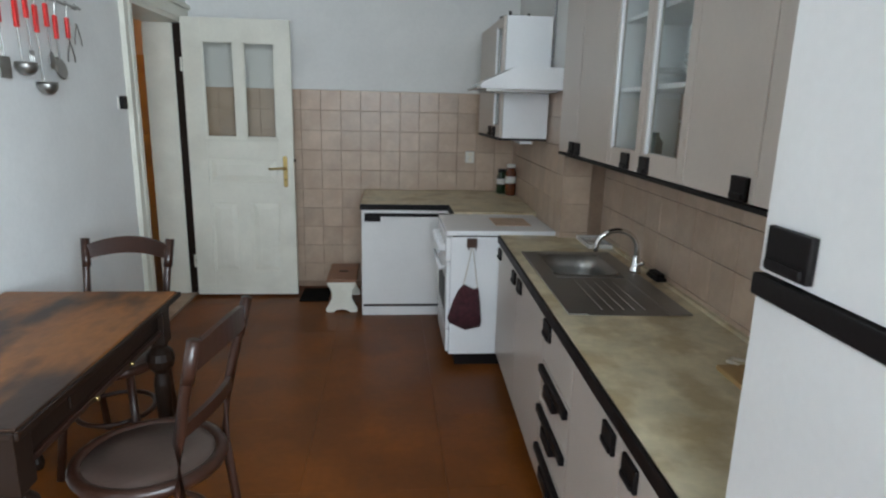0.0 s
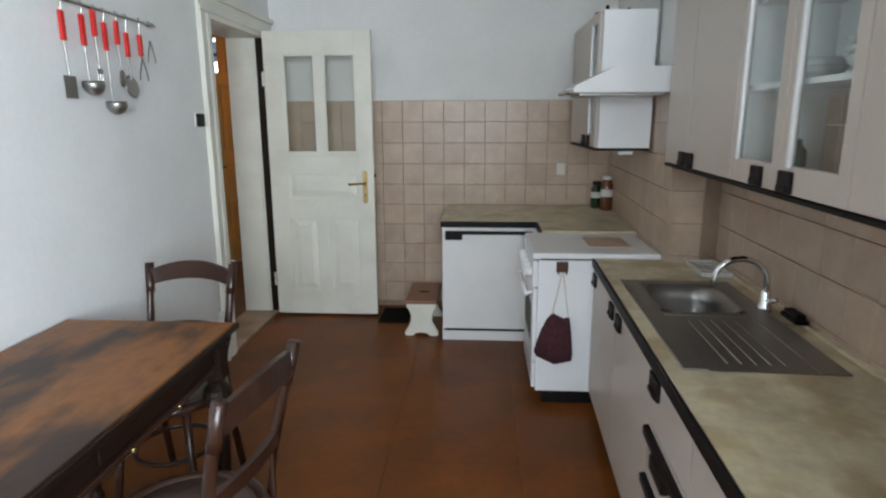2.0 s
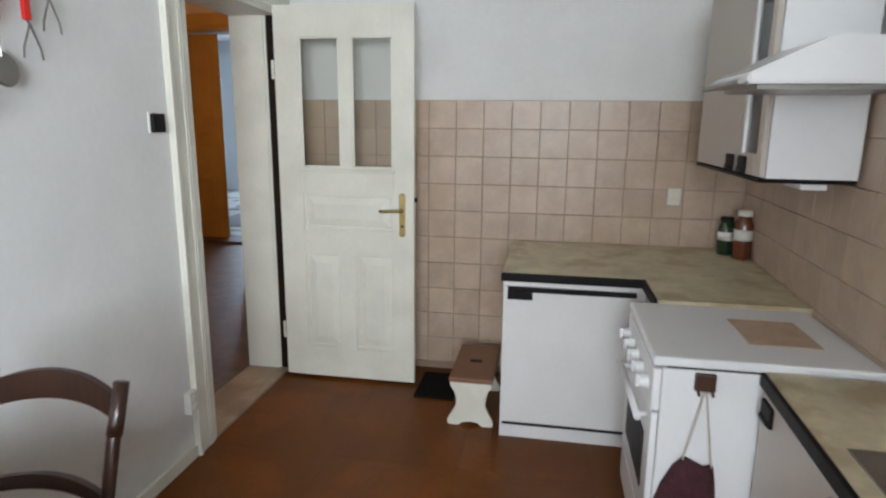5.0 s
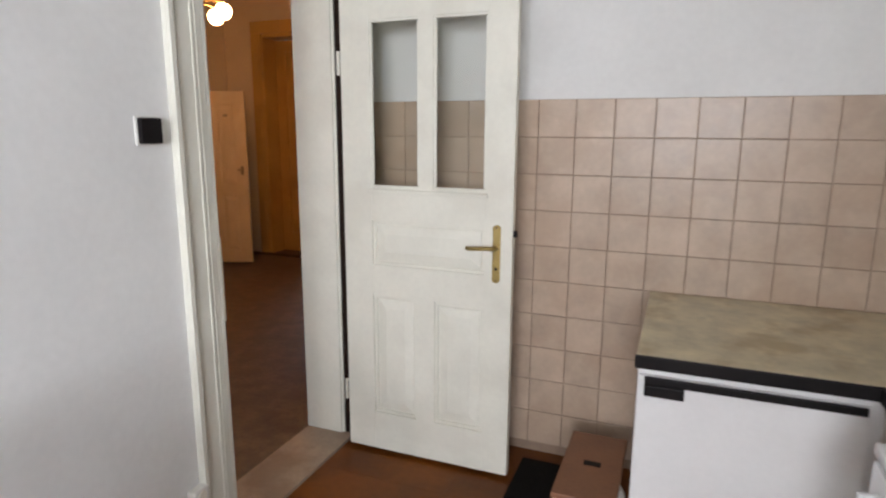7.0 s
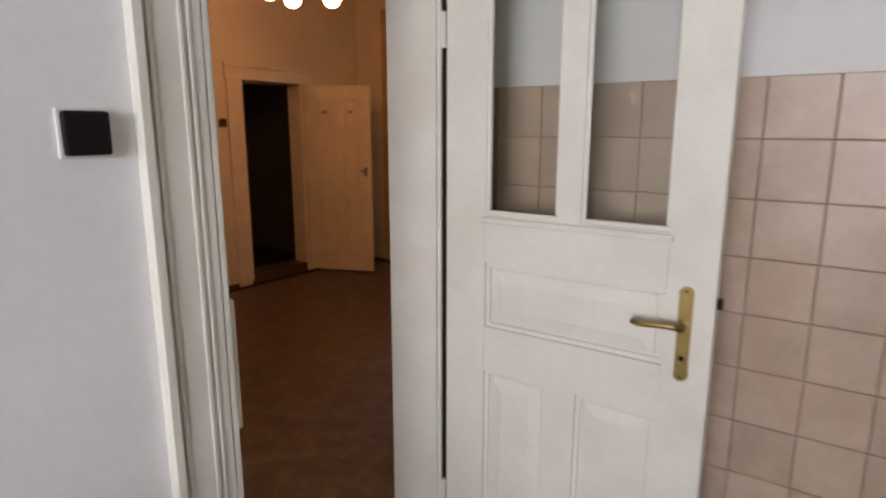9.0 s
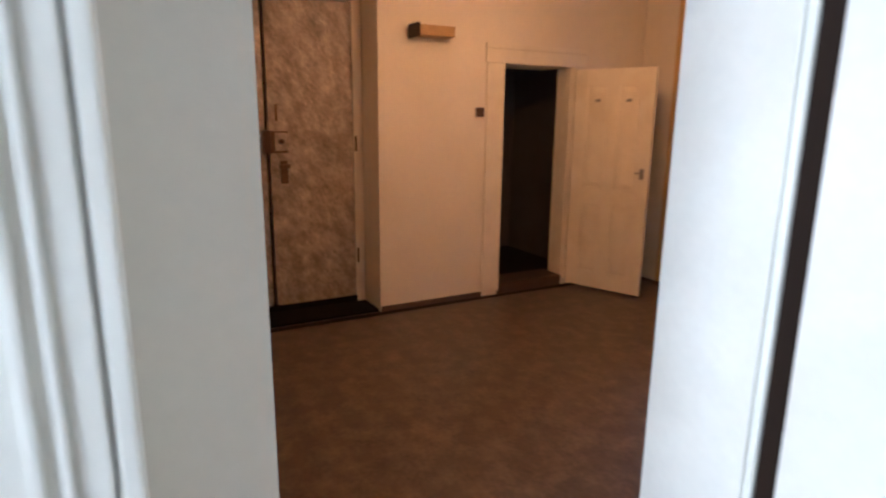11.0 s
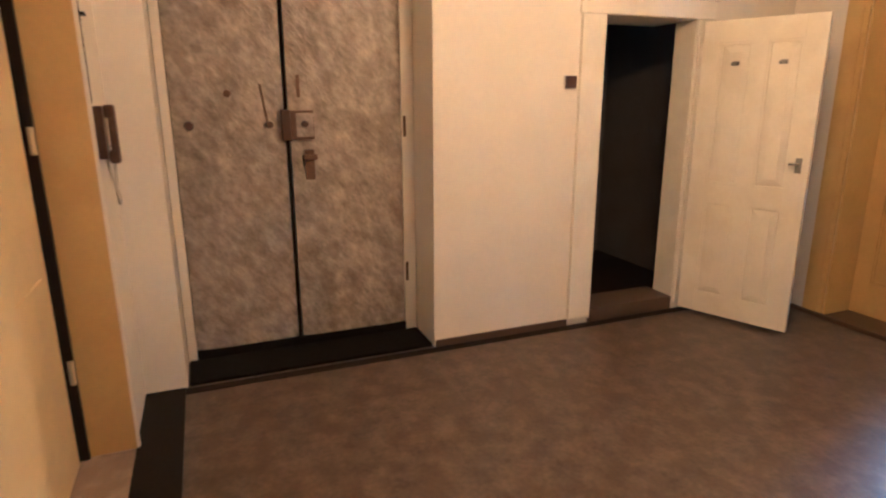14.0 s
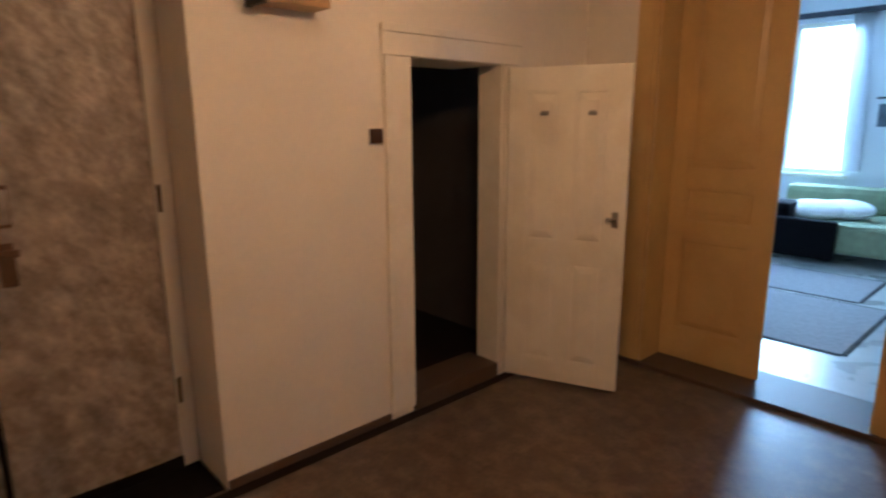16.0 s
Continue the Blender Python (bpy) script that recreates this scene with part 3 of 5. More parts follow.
# worktop with the sink cut out of it
wt = base("worktop", 0.80, 1.75, 0.78, "marbled beige laminate worktop with a black front edge", "worktop")
b = bmesh.new()
box(b, 0.508, 0.575, 0.44, 2.935, 0.78, 0.818)
box(b, 0.575, 0.985, 0.44, 1.565, 0.78, 0.818)
box(b, 0.575, 0.985, 2.485, 2.935, 0.78, 0.818)
box(b, 0.985, EB - 0.009, 0.44, 2.925, 0.78, 0.818)
part("top", b, MARBLE, wt)
part("front_edge", blk(0.494, 0.507, 0.44, 2.935, 0.776, 0.817, bevel=0.004), BLACK, wt, "black edge strip")
part("back_trim", blk(EB - 0.03, EB - 0.0085, 0.44, 2.92, 0.8185, 0.832, bevel=0.004), MARBLE, wt)

def sink():
    s = base("sink", 0.78, 2.0, 0.8185, "dull stainless-steel inset sink with a ribbed drainer", "sink")
    x0, x1, y0, y1, z = 0.555, 1.005, 1.548, 2.505, 0.8185
    bx0, bx1, by0, by1 = 0.625, 0.925, 2.065, 2.44
    b = bmesh.new()
    box(b, x0, bx0, y0, y1, z, z + 0.006, 0.002)
    box(b, bx1, x1, y0, y1, z, z + 0.006, 0.002)
    box(b, bx0, bx1, by1, y1, z, z + 0.006)
    box(b, bx0, bx1, y0, by0, z - 0.004, z + 0.001)
    box(b, bx0, bx1, by0 - 0.03, by0, z + 0.001, z + 0.006)
    part("rim", b, STEEL, s)
    b = bmesh.new()
    n = 24
    def ring(inset, zz):
        out = []
        for k in range(n):
            a = 2 * math.pi * (k + 0.5) / n
            cx, cy = math.cos(a), math.sin(a)
            p = 5.0
            q = (abs(cx) ** p + abs(cy) ** p) ** (-1 / p)
            out.append(b.verts.new(((bx0 + bx1) / 2 + cx * q * ((bx1 - bx0) / 2 - inset), (by0 + by1) / 2 + cy * q * ((by1 - by0) / 2 - inset), zz)))
        return out
    rings = [ring(-0.008, z + 0.0065), ring(0.004, z + 0.0045), ring(0.010, z - 0.06), ring(0.016, z - 0.15), ring(0.045, z - 0.182), ring(0.12, z - 0.185)]
    for r0, r1 in zip(rings, rings[1:]):
        for k in range(n):
            b.faces.new((r0[k], r0[(k + 1) % n], r1[(k + 1) % n], r1[k]))
    b.faces.new(rings[-1])
    part("bowl", b, STEEL, s, smooth=True)
    for k in range(5):
        xx = bx0 + 0.07 + k * 0.04
        part("drainer_rib", rod(bmesh.new(), (xx, y0 + 0.06, z + 0.001), (xx, by0 - 0.06, z + 0.0002), 0.0025, seg=8), STEEL, s, smooth=True)
    part("drain", lathe(bmesh.new(), [(0.03, z - 0.184), (0.03, z - 0.180), (0.018, z - 0.179)], (bx0 + bx1) / 2, 2.25), CHROME, s)
    return s
sink()

def tap():
    t = base("tap", 1.005, 2.13, 0.819, "chrome swan-neck kitchen tap behind the sink", "tap")
    b = lathe(bmesh.new(), [(0.028, 0.819), (0.026, 0.835), (0.018, 0.85), (0.017, 0.89), (0.012, 0.90)], 1.005, 2.13)
    part("body", b, CHROME, t, smooth=True)
    pts = [(1.005, 2.13, 0.89)]
    for k in range(11):
        a = math.pi * k / 10
        pts.append((1.005 - 0.09 + 0.09 * math.cos(a), 2.13 + 0.02 * k / 10, 0.93 + 0.08 * math.sin(a)))
    pts.append((0.825, 2.152, 0.912))
    part("spout", tube(bmesh.new(), pts, 0.0115, 10), CHROME, t, smooth=True)
    part("lever", tube(bmesh.new(), [(1.005, 2.115, 0.86), (1.0, 2.06, 0.872), (0.995, 2.02, 0.89)], 0.008), CHROME, t, smooth=True)
    return t
tap()

def soap_dish():
    d = base("soap_tray", 1.0, 2.75, 0.819, "flat pale plastic tray lying on the worktop", "tray")
    b = blk(0.93, 1.06, 2.60, 2.86, 0.819, 0.828, bevel=0.004)
    for a in ((0.93, 0.938, 2.60, 2.86), (1.052, 1.06, 2.60, 2.86), (0.938, 1.052, 2.60, 2.608), (0.938, 1.052, 2.852, 2.86)):
        box(b, a[0], a[1], a[2], a[3], 0.828, 0.84, 0.002)
    part("tray", b, CROCK, d)
soap_dish()
solo("scrub_brush", box(blk(1.02, 1.065, 1.92, 2.04, 0.8335, 0.85, bevel=0.006), 1.025, 1.06, 1.93, 2.03, 0.85, 0.866, 0.008), BLACK, "small black scrubbing brush behind the sink", "brush")
wood_block = base("chopping_board", 0.86, 0.98, 0.819, "small brown chopping board on the worktop", "board")
part("board", blk(0.86, 1.02, 0.80, 1.10, 0.819, 0.835, bevel=0.006), SHELFWOOD, wood_block)
part("strap", tube(bmesh.new(), [(0.92, 1.09, 0.838), (0.91, 1.13, 0.83), (0.94, 1.16, 0.826), (0.97, 1.13, 0.83), (0.96, 1.09, 0.838)], 0.005), CORD, wood_block)

askew(before)

# corner worktop, cabinet and stove
SHIFT = Vector((0.025, -0.03, 0))
EC = E2 + 0.03
cw = base("corner_worktop", 0.2, 4.2, 0.812, "marbled beige laminate corner worktop with a black front edge", "worktop")
b = blk(-0.318, EC - 0.009, 3.888, N + 0.026, 0.812, 0.848)
box(b, 0.322, EC - 0.009, 3.56, 3.888, 0.812, 0.848)
part("top", b, MARBLE, cw)
b = blk(-0.322, 0.322, 3.873, 3.887, 0.806, 0.847, bevel=0.004)
box(b, 0.308, 0.321, 3.56, 3.873, 0.806, 0.847, 0.004)
part("front_edge", b, BLACK, cw, "black edge strip")
cc = base("corner_cabinet", 0.0, 4.25, 0, "white and beige laminate corner cabinet with a black handle", "cabinet")
part("body", blk(-0.312, EC - 0.012, 3.905, N - 0.005, 0.075, 0.805), WHITELAM, cc)
part("plinth", blk(-0.312, 0.31, 3.915, N - 0.01, 0, 0.073), WHITELAM, cc)
part("gap_strip", blk(-0.30, 0.30, 3.899, 3.9045, 0.074, 0.092), BLACK, cc)
dr = part("door", blk(-0.308, 0.300, 3.886, 3.904, 0.094, 0.782, bevel=0.003), WHITELAM, cc)
b = blk(-0.29, 0.290, 3.872, 3.886, 0.758, 0.782, bevel=0.004)
box(b, -0.290, -0.175, 3.866, 3.886, 0.722, 0.759, 0.005)
part("handle", b, BLACK, dr, "black grip strip with a moulded tab")
part("side_door", blk(0.326, 0.34, 3.565, 3.88, 0.09, 0.79, bevel=0.003), LAMI, cc)
part("side_body", blk(0.342, EC - 0.012, 3.565, 3.90, 0.075, 0.805), WHITELAM, cc)

SHIFT = Vector((0.035, 0, 0))


def stove():
    s = base("stove", 0.5, 3.24, 0, "white enamel cooker with knobs on its front and a lowered lid", "stove")
    x0, x1, y0, y1 = 0.235, 0.845, 2.95, 3.525
    part("body", blk(x0, x1, y0, y1, 0.075, 0.80, bevel=0.006), ENAMEL, s)
    part("plinth", blk(x0 + 0.04, x1, y0 + 0.02, y1 - 0.02, 0, 0.073), BLACK, s)
    part("gap", blk(x0 + 0.012, x1 - 0.01, y0 + 0.006, y1 - 0.006, 0.80, 0.808), BLACK, s)
    part("lid", blk(x0 - 0.03, x1 + 0.005, y0 - 0.006, y1, 0.808, 0.838, bevel=0.008), ENAMEL, s, "white enamel lid")
    part("control_panel", blk(x0 - 0.028, x0 - 0.001, y0 + 0.004, y1 - 0.004, 0.655, 0.795, bevel=0.006), ENAMEL, s)
    for k in range(5):
        yy = y0 + 0.07 + k * 0.108
        b = rod(bmesh.new(), (x0 - 0.029, yy, 0.725), (x0 - 0.058, yy, 0.725), 0.024, 0.019, 16)
        box(b, x0 - 0.068, x0 - 0.057, yy - 0.005, yy + 0.005, 0.705, 0.745, 0.002)
        part("knob", b, ENAMEL, s)
    d = part("oven_door", blk(x0 - 0.022, x0 - 0.001, y0 + 0.01, y1 - 0.01, 0.24, 0.645, bevel=0.005), ENAMEL, s)
    part("window", blk(x0 - 0.0245, x0 - 0.0225, y0 + 0.10, y1 - 0.10, 0.33, 0.53), BLACK, d, "dark oven window")
    b = rod(bmesh.new(), (x0 - 0.055, y0 + 0.06, 0.60), (x0 - 0.055, y1 - 0.06, 0.60), 0.011)
    for yy in (y0 + 0.09, y1 - 0.09):
        rod(b, (x0 - 0.022, yy, 0.60), (x0 - 0.055, yy, 0.60), 0.009)
    part("handle", b, ENAMEL, d, smooth=True)
    part("drawer", blk(x0 - 0.02, x0 - 0.001, y0 + 0.01, y1 - 0.01, 0.09, 0.23, bevel=0.005), ENAMEL, s)
    return s
stove()

solo("stove_mat", blk(0.52, 0.74, 3.10, 3.36, 0.8385, 0.843, bevel=0.002), material("tan_cork_mat", (0.50, 0.36, 0.26), 0.8, 0.15, 20, 90, 0.1), "tan mat lying on the lid of the cooker", "mat")

def cloth_bag():
    c = base("cloth_bag", 0.345, 2.93, 0.25, "dark maroon patterned cloth bag hung by strings on the cooker", "bag")
    b = bmesh.new()
    outline = [(0.255, 0.42), (0.285, 0.485), (0.315, 0.52), (0.345, 0.505), (0.375, 0.49), (0.40, 0.50), (0.412, 0.43), (0.425, 0.30), (0.418, 0.262), (0.33, 0.24), (0.235, 0.285), (0.222, 0.31)]
    cx = sum(p[0] for p in outline) / len(outline)
    cz = sum(p[1] for p in outline) / len(outline)
    fr, bk = [], []
    for k, (x, z) in enumerate(outline):
        fr.append(b.verts.new((x, 2.922 + 0.004 * math.sin(k * 2.1), z)))
        bk.append(b.verts.new((x, 2.942, z)))
    f0 = b.verts.new((cx, 2.895, cz))
    mid = [b.verts.new((cx + (x - cx) * 0.55, 2.90 + 0.006 * math.sin(k * 1.7), cz + (z - cz) * 0.55)) for k, (x, z) in enumerate(outline)]
    n = len(outline)
    for k in range(n):
        j = (k + 1) % n
        b.faces.new((fr[k], fr[j], mid[j], mid[k]))
        b.faces.new((mid[k], mid[j], f0))
        b.faces.new((bk[k], bk[j], fr[j], fr[k]))
    b.faces.new(bk[::-1])
    part("bag", b, CLOTH, c, smooth=True)
    part("string", tube(bmesh.new(), [(0.31, 2.925, 0.515), (0.335, 2.928, 0.63), (0.355, 2.93, 0.745)], 0.0028, 6), CORD, c)
    part("string", tube(bmesh.new(), [(0.395, 2.925, 0.498), (0.378, 2.928, 0.62), (0.36, 2.93, 0.745)], 0.0028, 6), CORD, c)
    b = blk(0.325, 0.385, 2.925, 2.944, 0.742, 0.797, bevel=0.006)
    rod(b, (0.335, 2.925, 0.745), (0.335, 2.912, 0.735), 0.004)
    rod(b, (0.375, 2.925, 0.745), (0.375, 2.912, 0.735), 0.004)
    part("hook", b, BROWNPL, c, "brown adhesive double hook")
cloth_bag()

# tall cabinet
before = {ob.name for ob in bpy.data.objects}
SHIFT = Vector((0.045, 0, 0))
SHIFT = Vector((0.068, 0, 0))
tc = base("tall_cabinet", 0.8, 0.1, 0, "tall white laminate cabinet with black bands and handles", "cabinet")
part("body", blk(0.525, EB - 0.03, -0.35, 0.43, 0.09, 2.10), WHITELAM, tc)
part("plinth", blk(0.56, EB - 0.03, -0.35, 0.43, 0, 0.088), BLACK, tc)
d = part("upper_door", blk(0.506, 0.524, -0.345, 0.428, 1.288, 2.095, bevel=0.003), WHITELAM, tc)
tab_handle(d, 0.352, 1.33, 0.506, 0.098, 0.066)
d = part("lower_door", blk(0.506, 0.524, -0.345, 0.428, 0.10, 1.248, bevel=0.003), WHITELAM, tc)
part("band", blk(0.498, 0.524, -0.345, 0.431, 1.251, 1.285, bevel=0.004), BLACK, tc, "black dividing strip")


# ---- wall cupboards ----
SHIFT = Vector((0.045, 0, 0))
def wall_unit(name, xf, xb, y0, y1, z0, z1, cuts, handles, label, glazed=(), side=None):
    u = base(name, (xf + xb) / 2, (y0 + y1) / 2, z0, label, "cabinet", "wall cabinets above the worktop")
    t, m_ = 0.016, side or WHITELAM
    part("side_panel", blk(xf + 0.02, xb, y0, y0 + t, z0 + 0.014, z1), m_, u)
    part("side_panel", blk(xf + 0.02, xb, y1 - t, y1, z0 + 0.014, z1), m_, u)
    part("bottom_panel", blk(xf + 0.02, xb, y0 + t, y1 - t, z0 + 0.014, z0 + 0.03), m_, u)
    part("top_panel", blk(xf + 0.02, xb, y0 + t, y1 - t, z1 - t, z1), m_, u)
    part("back_panel", blk(xb - 0.008, xb, y0 + t, y1 - t, z0 + 0.03, z1 - t), m_, u)
    part("bottom_edge", blk(xf - 0.002, xb, y0, y1, z0, z0 + 0.0135, bevel=0.003), BLACK, u, "black lower edge strip")
    ends = [y0] + cuts + [y1]
    for k, (a, b_) in enumerate(zip(ends, ends[1:])):
        za = z0 + 0.018
        if k in glazed:
            m = bmesh.new()
            w0, w1 = 0.05, 0.055
            box(m, xf, xf + 0.018, a + 0.002, a + w1, za, z1 - 0.002, 0.003)
            box(m, xf, xf + 0.018, b_ - w0, b_ - 0.002, za, z1 - 0.002, 0.003)
            box(m, xf, xf + 0.018, a + w1, b_ - w0, za, za + 0.075, 0.003)
            box(m, xf, xf + 0.018, a + w1, b_ - w0, z1 - 0.06, z1 - 0.002, 0.003)
            d = part("glass_door", m, LAMI, u)
            p = part("pane", blk(xf + 0.007, xf + 0.011, a + w1, b_ - w0, za + 0.075, z1 - 0.06), DIMGLASS, d)
            p.visible_shadow = False
            part("trim", blk(xf - 0.006, xf + 0.006, b_ - w0 - 0.014, b_ - w0 + 0.006, za + 0.07, z1 - 0.05, bevel=0.003), ENAMEL, d, "white glazing trim")
        else:
            d = part("door", blk(xf, xf + 0.018, a + 0.002, b_ - 0.002, za, z1 - 0.002, bevel=0.003), LAMI, u)
        for hy in handles:
            if a < hy < b_:
                tab_handle(d, hy, za + 0.032, xf, 0.075, 0.06)
    return u


UZ, UT = 1.294, 2.10
wall_unit("wall_cabinet", 0.80, EB - 0.002, 2.03, 2.87, UZ, UT, [2.53], [2.475, 2.585], "greyish-beige laminate wall cabinet with two doors and black handles", side=LAMI)
g = wall_unit("wall_cabinet", 0.80, EB - 0.002, 1.31, 2.03, UZ, UT, [1.665], [1.61, 1.80], "greyish-beige wall cabinet with two glazed doors over crockery", glazed=(0, 1))
for z in (1.60, 1.86):
    part("shelf", blk(0.83, EB - 0.012, 1.327, 2.013, z, z + 0.016), WHITELAM, g)
wall_unit("wall_cabinet", 0.80, EB - 0.002, 0.56, 1.31, UZ, UT, [0.93], [0.985], "greyish-beige laminate wall cabinet with a large black handle")


def bowl_stack(x, y, z, r, n, mat, label, category="bowls"):
    b = bmesh.new()
    for k in range(n):
        zz = z + k * 0.022
        lathe(b, [(r * 0.45, zz), (r * 0.8, zz + 0.02), (r, zz + 0.045), (r * 0.96, zz + 0.045), (r * 0.74, zz + 0.024), (r * 0.3, zz + 0.008)], x, y)
    solo("bowl_stack", b, mat, label, category, smooth=True)


bowl_stack(0.955, 1.50, 1.6165, 0.10, 3, CROCK, "stack of pale crockery bowls on a cabinet shelf")
bowl_stack(0.955, 1.85, 1.6165, 0.08, 2, CROCK, "stack of pale crockery bowls on a cabinet shelf")
bowl_stack(0.95, 1.47, UZ + 0.031, 0.075, 2, YELLOWPL, "yellow plastic bowls in the wall cabinet")
solo("storage_jar", lathe(bmesh.new(), [(0.04, UZ + 0.031), (0.045, UZ + 0.04), (0.045, UZ + 0.12), (0.03, UZ + 0.14), (0.03, UZ + 0.155)], 0.92, 1.88), BOTTLE, "dark green glass jar in the wall cabinet", "jar", smooth=True)

askew(before)

# hood and corner wall cabinet
SHIFT = Vector((0.02, 0, 0))
h2 = wall_unit("corner_wall_cabinet", 0.565, E2 - 0.03, 3.29, 4.16, 1.34, 2.07, [3.54], [3.47, 3.62], "white and beige corner wall cabinet with one glazed door", glazed=(0,), side=ENAMEL)
hd = base("range_hood", 0.62, 3.1, 1.66, "white enamel slanted range hood above the cooker", "range hood")
b = bmesh.new()
prof = [(0.385, 1.635), (0.385, 1.662), (0.58, 1.755), (0.865, 1.755), (0.865, 1.635)]
a_ = [b.verts.new((x, 2.905, z)) for x, z in prof]
c_ = [b.verts.new((x, 3.285, z)) for x, z in prof]
b.faces.new(a_)
b.faces.new(c_[::-1])
for k in range(5):
    b.faces.new((a_[k], a_[(k + 1) % 5], c_[(k + 1) % 5], c_[k]))
bmesh.ops.bevel(b, geom=list(b.edges), offset=0.006, segments=2, affect="EDGES")
part("canopy", b, ENAMEL, hd)
part("filter", blk(0.42, 0.82, 2.94, 3.25, 1.622, 1.634), STEEL, hd, "grey metal grease filter")
part("front_lip", blk(0.362, 0.384, 2.91, 3.30, 1.632, 1.648, bevel=0.004), STEEL, hd)
part("lamp_cover", blk(0.70, 0.78, 3.30, 3.45, 1.318, 1.338, bevel=0.006), ENAMEL, h2)
hook_board = base("iron_trivet", 0.68, 3.55, 2.0705, "dark iron kitchen tool lying on top of the corner cabinet", "trivet")
b = tube(bmesh.new(), [(0.68 + 0.09 * math.cos(k * math.pi / 8), 3.55 + 0.09 * math.sin(k * math.pi / 8), 2.09) for k in range(16)], 0.008, 8, close=True)
for k in range(3):
    a = k * 2.1
    rod(b, (0.68 + 0.09 * math.cos(a), 3.55 + 0.09 * math.sin(a), 2.0705), (0.68 + 0.09 * math.cos(a), 3.55 + 0.09 * math.sin(a), 2.12), 0.009)
tube(b, [(0.59, 3.55, 2.09), (0.68, 3.55, 2.10), (0.77, 3.55, 2.09)], 0.007)
part("frame", b, BLACK, hook_board, smooth=True)
solo("hood_cable", tube(bmesh.new(), [(0.845, 3.20, 1.83), (0.848, 3.19, 2.1), (0.85, 3.18, 2.5), (0.85, 3.18, 2.9)], 0.006, 6), material("grey_cable", (0.25, 0.25, 0.25), 0.5), "grey cable rising up the wall from the hood", "cable")

SHIFT = Vector((0, 0, 0))


def jar(x, y, z, r, h, mat, label, cap):
    j = base("preserve_jar", x, y, z, label, "jar", "jars in the corner of the worktop")
    part("glass", lathe(bmesh.new(), [(r * 0.9, z), (r, z + 0.01), (r, z + h * 0.72), (r * 0.72, z + h * 0.84), (r * 0.7, z + h * 0.93)], x, y), mat, j, smooth=True)
    part("lid", lathe(bmesh.new(), [(r * 0.78, z + h * 0.9), (r * 0.78, z + h), (r * 0.7, z + h * 1.01)], x, y), cap, j)
    b = lathe(bmesh.new(), [(r * 1.012, z + h * 0.40), (r * 1.012, z + h * 0.62)], x, y)
    part("label", b, LABELP, j, "white paper label", smooth=True)
jar(0.900, 4.40, 0.8485, 0.045, 0.25, AMBER, "jar of red-brown preserve with a white label and lid", LABELP)
jar(0.845, 4.50, 0.8485, 0.042, 0.20, BOTTLE, "dark green glass jar with a label in the worktop corner", BLACK)

# sockets and switches
def switch(name, x, y, z, dx, s, label, face=BLACK, category="switch"):
    """A plate on a wall that faces +x or -y."""
    u = base(name, x, y, z, label, category)
    if dx:
        part("plate", blk(x, x + 0.008, y - s, y + s, z - s, z + s, bevel=0.003), LABELP, u)
        part("rocker", blk(x + 0.008, x + 0.026, y - s * 0.9, y + s * 0.9, z - s * 0.9, z + s * 0.9, bevel=0.006), face, u)
    else:
        part("plate", blk(x - s * 0.75, x + s * 0.75, y - 0.03, y, z - s, z + s, bevel=0.006), LABELP, u)
        for zz in (z - s * 0.45, z + s * 0.45):
            part("outlet", rod(bmesh.new(), (x, y - 0.0305, zz), (x, y - 0.034, zz), s * 0.36), face, u)
    return u


switch("light_switch", W + 0.0005, 3.338, 1.512, True, 0.041, "black light switch on a white plate beside the doorway")
switch("wall_socket", 0.588, N - 0.008, 1.135, False, 0.048, "cream double wall socket on the tiles", CREAM, "socket")
u = base("wall_socket", W, 3.40, 0.28, "cream double wall socket low beside the doorway", "socket")
part("plate", blk(W + 0.0005, W + 0.035, 3.37, 3.435, 0.235, 0.335, bevel=0.006), LABELP, u)
for zz in (0.262, 0.31):
    part("outlet", rod(bmesh.new(), (W + 0.036, 3.403, zz), (W + 0.04, 3.403, zz), 0.018), CREAM, u)

structure("baseboard_kitchen", blk(W + 0.0005, W + 0.016, S, 3.427, 0.0, 0.06, bevel=0.004), DOORWHITE, "low white-painted skirting along the kitchen wall", "skirting")

# ---- step stool and mat ----
st = base("step_stool", -0.43, 4.14, 0, "small wooden step stool with a brown top and white shaped sides", "stool")
b = blk(-0.555, -0.33, 3.945, 4.43, 0.235, 0.258, bevel=0.005)
part("top", b, STOOLWOOD, st, "brown board with a hand hole")
part("hand_hole", blk(-0.475, -0.41, 4.17, 4.205, 0.2575, 0.2595, bevel=0.001), BLACK, st)
for ys in (3.96, 4.39):
    b = bmesh.new()
    half = [(x_, z_ * 0.595) for x_, z_ in [(0.105, 0.394), (0.105, 0.36), (0.085, 0.31), (0.072, 0.24), (0.078, 0.17), (0.10, 0.10), (0.118, 0.05), (0.118, 0.012), (0.105, 0.0), (0.06, 0.0), (0.04, 0.03), (0.0, 0.04)]]
    ol = [(-0.4425 + x, z) for x, z in half] + [(-0.4425 - x, z) for x, z in half[::-1][1:]]
    f1 = [b.verts.new((x, ys - 0.011, z)) for x, z in ol]
    f2 = [b.verts.new((x, ys + 0.011, z)) for x, z in ol]
    b.faces.new(f1)
    b.faces.new(f2[::-1])
    for k in range(len(ol)):
        j = (k + 1) % len(ol)
        b.faces.new((f1[k], f1[j], f2[j], f2[k]))
    part("side", b, DOORWHITE, st, "white scalloped side board")
part("stretcher", blk(-0.52, -0.365, 3.972, 4.378, 0.12, 0.138), DOORWHITE, st)
